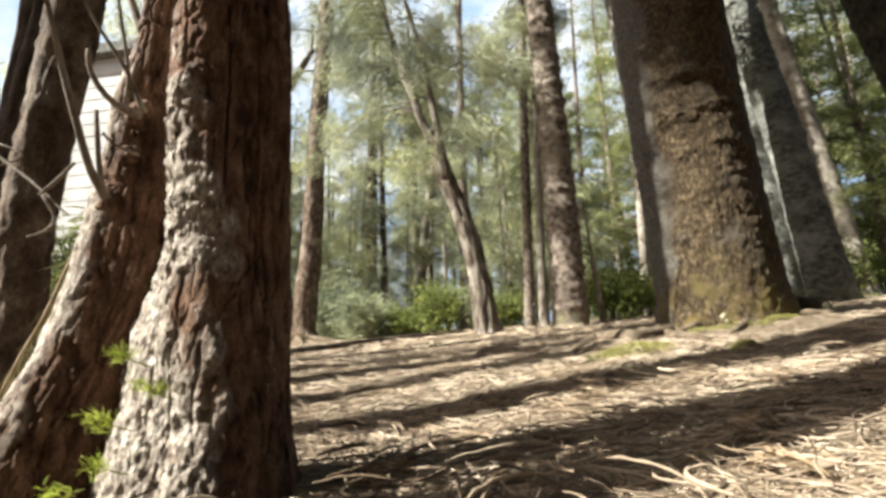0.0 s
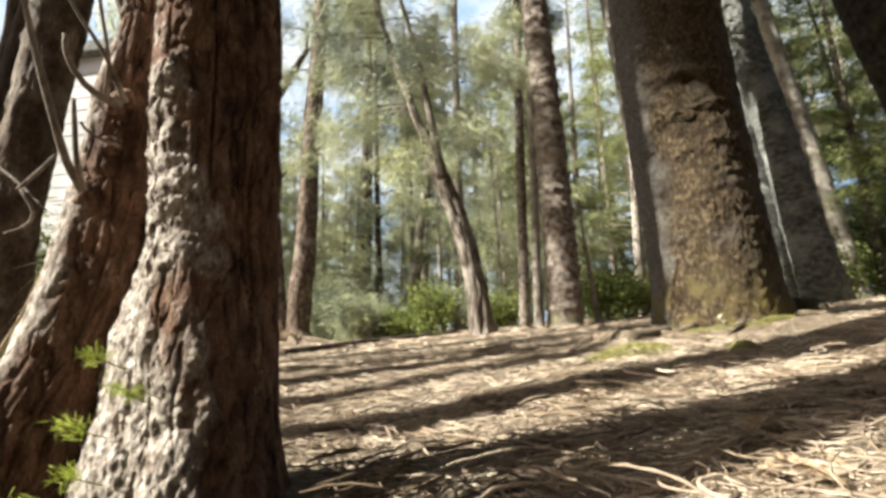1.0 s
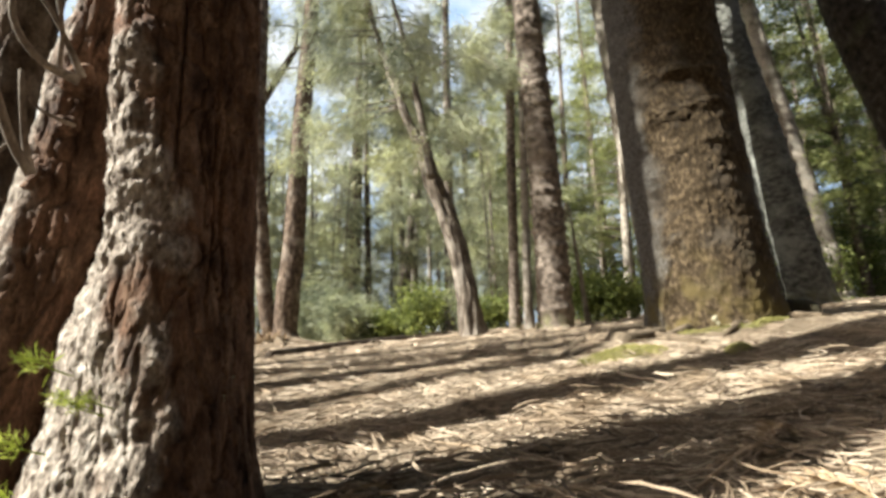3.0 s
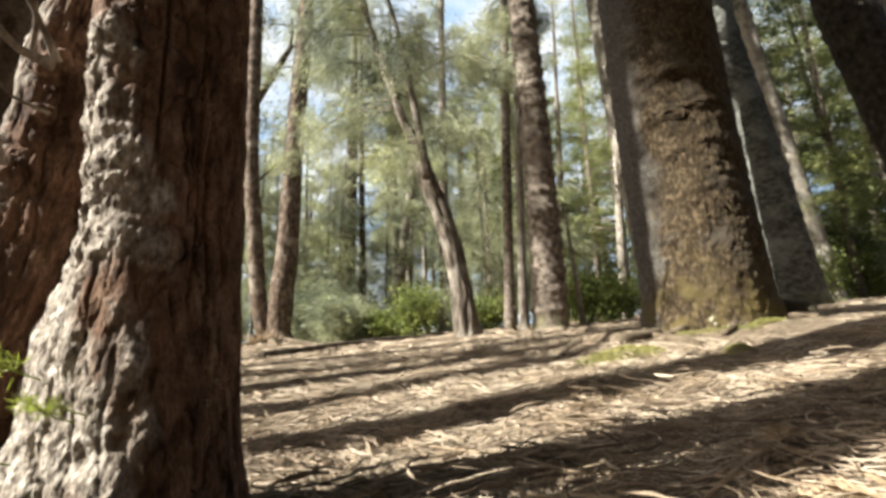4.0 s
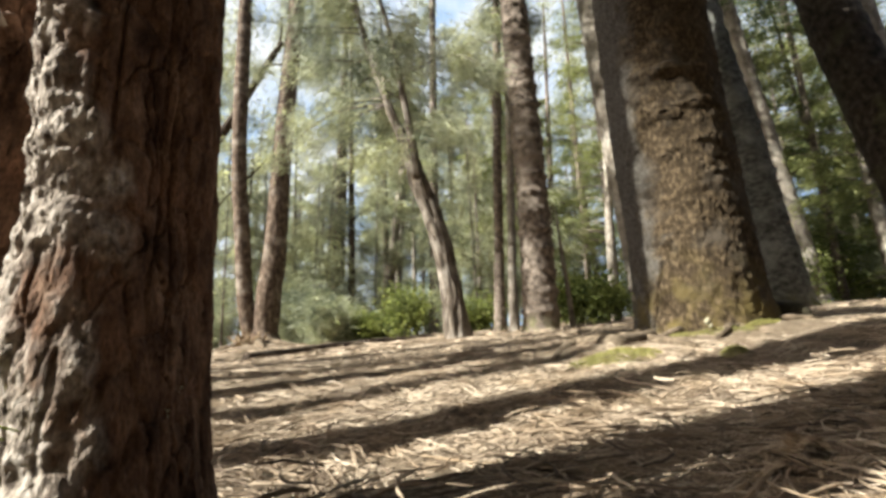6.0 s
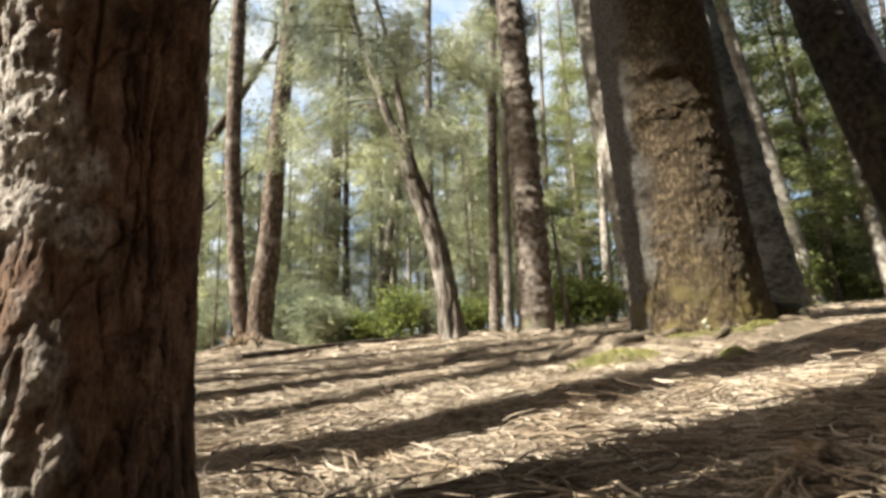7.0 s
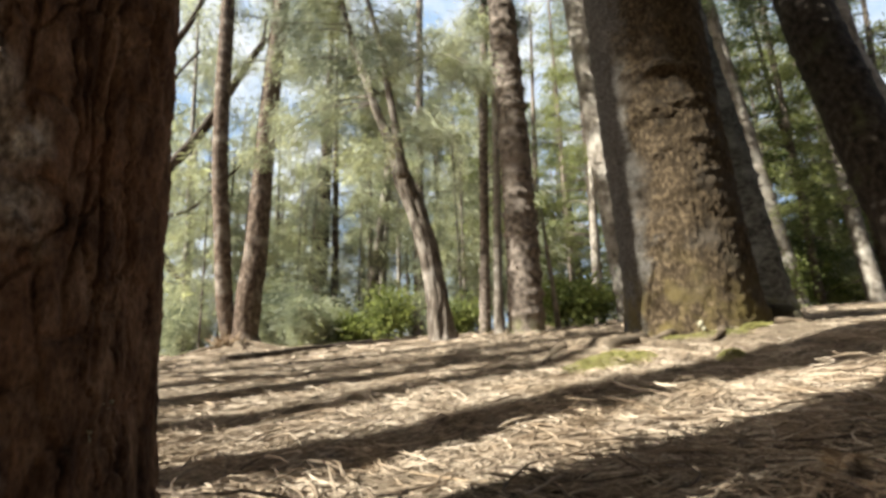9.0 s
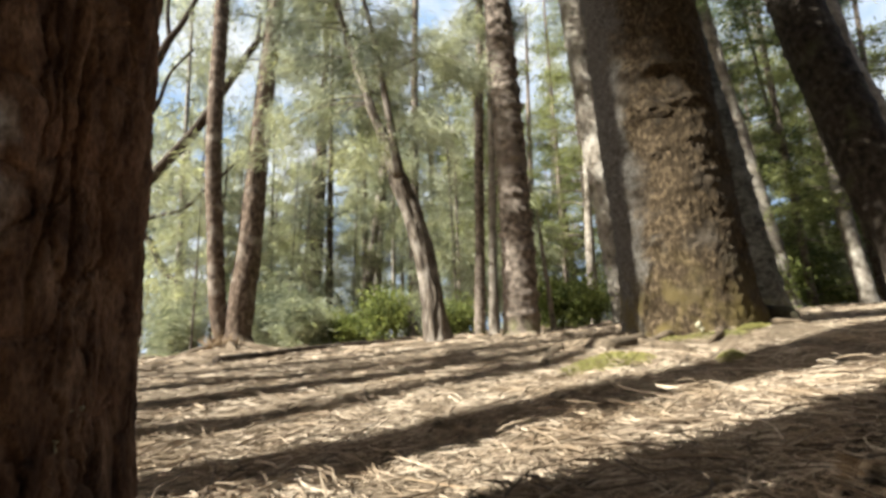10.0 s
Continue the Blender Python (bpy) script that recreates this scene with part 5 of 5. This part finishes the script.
for k, (angle, up, size) in enumerate(((-2.01, 2.42, 0.05), (-2.17, 2.06, 0.038), (-2.64, 2.44, 0.024), (-1.69, 2.11, 0.026), (-2.25, 1.70, 0.022), (-1.88, 1.43, 0.020), (-1.80, 1.19, 0.017), (-1.64, 0.90, 0.016), (-1.55, 2.40, 0.03), (-2.4, 2.08, 0.02))):
    branch_scar(angle, up, size, 300 + k)

log = thing("fallen_log", (-2.55, 7.35, 0.16), "long thin fallen log half buried in needles", "log")
bar("log", lying([(-2.55, 7.35, 0.075), (-2.2, 8.7, 0.07), (-1.6, 10.1, 0.07), (-0.6, 11.5, 0.06), (0.6, 12.4, 0.035)], 0.25), 16, 0.06, BARK_DARK, log, relief=furrowed(92, 0.5))


def grass_tuft(x, y, n, tall, seed):
    """A tuft of bleached grass blades fanning out of one spot."""
    global rng
    rng = np.random.default_rng(seed)
    z = float(height(x, y)[0]) - 0.02
    ob = thing("grass_tuft", (x, y, z), "tuft of bleached dry grass against a tree foot", "grass")
    base = np.array([x, y, z]) + rng.normal(size=(n, 3)) * np.array([0.12, 0.08, 0.0])
    v, t = strands(base, rng.normal(size=(n, 3)) * np.array([0.45, 0.3, 0.15]) + np.array([0, -0.1, 1.0]), rng.uniform(0.4, 1.0, n) * tall, rng.uniform(0.012, 0.03, n), rng.uniform(0.1, 0.8, n))
    part("grass", mesh_from("grass", v - np.array([x, y, z]), t, None, False), TWIG, ob)


grass_tuft(-5.0, 14.0, 70, 0.8, 51)
grass_tuft(-4.55, 14.0, 40, 0.6, 52)


def fallen(points, label, name="fallen_twig"):
    line = lying(points, -0.15)
    ob = thing(name, line[0][:3], label, "twig", "fallen twigs")
    bar("stick", line, 8, 0.012, TWIG, ob)
    return ob


for points in ([(0.456, 0.985, 0.004), (0.625, 1.12, 0.006), (0.784, 1.234, 0.006)], [(0.783, 1.244, 0.004), (0.802, 1.122, 0.006), (0.772, 0.976, 0.006), (0.644, 0.748, 0.005)], [(0.768, 1.153, 0.005), (0.69, 1.063, 0.005), (0.609, 0.963, 0.003)], [(0.142, 1.207, 0.003), (0.224, 1.064, 0.004), (0.321, 1.053, 0.003)], [(0.388, 1.157, 0.003), (0.536, 1.253, 0.004), (0.605, 1.258, 0.003)], [(0.551, 1.09, 0.007), (0.667, 1.168, 0.006), (0.764, 1.282, 0.004)], [(-0.453, 1.636, 0.003), (-0.4, 1.739, 0.004), (-0.268, 1.69, 0.003)], [(-0.092, 1.78, 0.002), (0.14, 1.529, 0.003), (0.209, 1.532, 0.002)]):
    fallen(points, "pale dry twig lying on the needles")


def frond(x, y, heading, length, seed):
    """A dry branchlet with stiff pointed needles along both sides."""
    r = np.random.default_rng(seed)
    z = float(height(x, y)[0]) + 0.012
    ob = thing("fallen_branchlet", (x, y, z), "dry tan branchlet with stiff pointed needles", "branchlet", "fallen branchlets")
    d = np.array([math.cos(heading), math.sin(heading)])
    pts = [(x + d[0] * length * s, y + d[1] * length * s, z + 0.03 * math.sin(3 * s), 0.0035 * (1.2 - s)) for s in (0, 0.33, 0.66, 1.0)]
    bar("stalk", pts, 6, 0.02, TWIG, ob)
    n = 64
    s = np.repeat(np.linspace(0.05, 1, n // 2), 2)
    base = along_line(np.array(pts), s)
    sign = np.tile([1.0, -1.0], n // 2)
    way = np.stack([d[0] * 0.7 - d[1] * sign, d[1] * 0.7 + d[0] * sign, r.uniform(0.0, 0.5, n)], -1)
    global rng
    rng = r
    v, t = strands(base, way, r.uniform(0.03, 0.055, n) * (1.25 - 0.7 * s), np.full(n, 0.006), np.full(n, 0.1))
    part("foliage", mesh_from("foliage", v - np.array(ob.location), t, None, False), TWIG, ob, "stiff pointed dry needles")


for fx, fy, fh, fl, fs in ((0.84, 1.22, 3.5, 0.1, 5), (0.63, 0.79, 2.4, 0.12, 6), (-0.20, 1.07, 0.6, 0.12, 7)):
    frond(fx, fy, fh, fl, fs)


# ---------------------------------------------------------------- sprigs and dead stems on the near tree
def sprig(x, y, z, seed, size=1.0):
    """A tuft of young leaves growing out of the bark."""
    global rng
    rng = np.random.default_rng(seed)
    way = np.array([-0.55, -0.45, 0.45])
    tip = np.array([x, y, z]) + way * 0.04 * size
    ob = bar("sprig", [(x + 0.015, y + 0.02, z - 0.012, 0.0014), (x, y, z, 0.0012), (*tip, 0.0008)], 6, 0.01, SPRIG, near_tree, "bright yellow-green young sprig")
    n = 90
    s = rng.uniform(0.2, 1.0, n)
    base = np.array([x, y, z]) + (tip - np.array([x, y, z])) * s[:, None] + rng.normal(size=(n, 3)) * 0.006 * size
    spread = way + rng.normal(size=(n, 3)) * 0.75
    v, t = strands(base, spread, rng.uniform(0.012, 0.028, n) * size, rng.uniform(0.0014, 0.0026, n) * size, rng.uniform(-0.2, 0.4, n))
    part("foliage", mesh_from("foliage", v - np.array(near_tree.location), t, None, False), SPRIG, ob)


for sx, sy, sz, size in ((-0.591, 0.86, 0.366, 1.1), (-0.611, 0.852, 0.252, 1.1), (-0.597, 0.835, 0.18, 1.0), (-0.674, 0.844, 0.134, 1.0), (-0.549, 0.878, 0.301, 0.7), (-0.57, 0.881, 0.312, 0.8), (-0.535, 0.881, 0.31, 0.6)):
    sprig(sx, sy, sz, int(1000 * (sz + 2)), size)
for points in ([(-0.754, 0.954, 0.725, 0.0096), (-0.771, 0.922, 0.783, 0.0081), (-0.781, 0.883, 0.878, 0.0073), (-0.793, 0.856, 0.963, 0.0067), (-0.803, 0.829, 1.052, 0.0054), (-0.812, 0.802, 1.139, 0.0047)], [(-0.72, 0.992, 0.946, 0.0124), (-0.752, 0.95, 0.954, 0.008), (-0.778, 0.923, 0.99, 0.0065), (-0.787, 0.905, 1.029, 0.0058), (-0.786, 0.898, 1.063, 0.0051)], [(-0.713, 0.991, 0.952, 0.0083), (-0.717, 0.95, 1.004, 0.0054), (-0.727, 0.922, 1.045, 0.0046), (-0.759, 0.878, 1.115, 0.0038), (-0.786, 0.854, 1.184, 0.0032)], [(-0.788, 0.991, 0.741, 0.008), (-0.789, 0.969, 0.802, 0.0059), (-0.783, 0.945, 0.875, 0.0052), (-0.783, 0.934, 0.932, 0.0045)], [(-0.744, 0.97, 0.957, 0.0054), (-0.718, 0.936, 1.024, 0.004), (-0.713, 0.901, 1.102, 0.0039), (-0.715, 0.875, 1.184, 0.0032)], [(-0.77, 0.944, 0.881, 0.0032), (-0.755, 0.958, 0.859, 0.0033), (-0.724, 1.001, 0.848, 0.0048)], [(-0.844, 1.153, 1.27, 0.0133), (-0.872, 1.161, 1.334, 0.0118), (-0.919, 1.157, 1.458, 0.0102)]):
    bar("dead_branch", points, 10, 0.02, DEADWOOD, near_tree, "thin bare dead branch")
for points in ([(-1.521, 1.396, 1.072, 0.0057), (-1.327, 1.371, 0.934, 0.0046), (-1.179, 1.344, 0.811, 0.0027)], [(-1.15, 1.313, 0.975, 0.0045), (-1.21, 1.323, 0.921, 0.0062), (-1.283, 1.35, 0.887, 0.0054)], [(-1.254, 1.331, 0.879, 0.0062), (-1.22, 1.345, 0.808, 0.0054), (-1.249, 1.353, 0.768, 0.0045), (-1.31, 1.356, 0.75, 0.0036)], [(-1.523, 1.408, 1.006, 0.0038), (-1.407, 1.4, 1.048, 0.0038), (-1.482, 1.392, 1.089, 0.0029)]):
    bar("dead_branch", points, 8, 0.02, DEADWOOD, third, "thin tangled bare twig")
spray_line = [(-1.16, 1.375, 0.742, 0.0040), (-1.18, 1.355, 0.62, 0.0042), (-1.205, 1.335, 0.498, 0.0044), (-1.232, 1.31, 0.394, 0.0040), (-1.256, 1.287, 0.287, 0.0036), (-1.28, 1.27, 0.20, 0.0028)]
bar("dead_spray", spray_line, 8, 0.02, TWIG, third, "hanging dry spray")
rng = np.random.default_rng(77)
spray_base = along_line(np.array(spray_line), rng.uniform(0.0, 0.85, 300))
v, t = strands(spray_base, rng.normal(size=(300, 3)) * 0.28 + np.array([0.12, 0, -1.0]), rng.uniform(0.04, 0.10, 300), rng.uniform(0.0010, 0.0018, 300), np.full(300, 0.2))
part("dry_foliage", mesh_from("dry_foliage", v - np.array(third.location), t, None, False), SPRAY, third, "pale dry hanging needles")


def burl(x, y, z, size, seed):
    """A knobbly swelling where branches break out of the stem."""
    bm = bmesh.new()
    bmesh.ops.create_icosphere(bm, subdivisions=4, radius=size)
    co = np.array([v.co[:] for v in bm.verts])
    push = 1 + 0.35 * layers(co / size * 1.6, seed, 3) + 0.12 * layers(co / size * 6, seed + 5, 2)
    for v, k in zip(bm.verts, push):
        v.co = Vector((v.co.x * k, v.co.y * k, v.co.z * k * 1.15)) + Vector((x, y, z)) - Vector(near_tree.location)
    for f in bm.faces:
        f.smooth = True
    part("burl", bm, BARK_NEAR, near_tree, "knobbly swelling in the bark")


for bx, by, bz, size in ((-0.747, 1.029, 0.967, 0.03), (-0.813, 1.05, 0.753, 0.03), (-0.777, 1.049, 0.866, 0.022)):
    burl(bx, by, bz, size, int(100 * bz))


# ---------------------------------------------------------------- the pale building beyond the trunks
def plaster():
    m, nodes, links, shader = material("white painted wall")
    stain = texture(nodes, links, 0.7, 6, (1, 1, 0.4))
    links.new(ramp(nodes, links, stain, [(0.35, (0.36, 0.345, 0.33)), (0.65, (0.50, 0.485, 0.47))]), shader.inputs["Base Color"])
    shader.inputs["Roughness"].default_value = 0.8
    return m


def block(name, size, at, mat, parent, label="", soften=0.01):
    bm = bmesh.new()
    bmesh.ops.create_cube(bm, size=1)
    bmesh.ops.scale(bm, vec=size, verts=bm.verts)
    bmesh.ops.bevel(bm, geom=bm.edges[:], offset=soften, segments=1, affect="EDGES")
    bmesh.ops.translate(bm, vec=at, verts=bm.verts)
    return part(name, bm, mat, parent, label)


PLASTER = plaster()
house = thing("building", (-14.9, 18.3, 0.0), "pale weatherboarded building beyond the trees", "building")
house.rotation_euler[2] = -0.12
block("wall", (6.4, 2.0, 13.8), (0, 1.1, 6.8), PLASTER, house, "white wall")
for row in range(22):
    block("board", (6.5, 0.05, 0.56), (0, 0.07, 0.5 + row * 0.6), PLASTER, house)
block("roof", (7.0, 2.8, 0.5), (0, 1.0, 13.9), BARK_GREY, house, "grey flat roof slab")


# ---------------------------------------------------------------- bright hazy sky beyond the wood
def haze():
    m, nodes, links, shader = material("bright hazy sky")
    cloud = texture(nodes, links, 0.025, 5)
    glow = nodes.new("ShaderNodeEmission")
    links.new(ramp(nodes, links, cloud, [(0.38, (0.46, 0.65, 0.92)), (0.60, (0.90, 0.95, 1.0))]), glow.inputs["Color"])
    glow.inputs["Strength"].default_value = 0.38
    links.new(glow.outputs[0], nodes["Material Output"].inputs["Surface"])
    return m


a = np.radians(np.linspace(-75, 75, 41))
e = np.radians(np.linspace(-2, 43, 21))
A, E = np.meshgrid(a, e)
away = 320.0
dome = np.stack([away * np.sin(A) * np.cos(E), away * np.cos(A) * np.cos(E), away * np.sin(E)], -1).reshape(-1, 3)
i, j = np.meshgrid(np.arange(20), np.arange(40), indexing="ij")
dome_quads = np.stack([i * 41 + j, i * 41 + j + 1, (i + 1) * 41 + j + 1, (i + 1) * 41 + j], -1).reshape(-1, 4)
backdrop = part("backdrop", mesh_from("backdrop", dome, None, dome_quads), haze())
tagged(backdrop, "bright hazy blue-white sky beyond the wood", "sky", kind="structure")
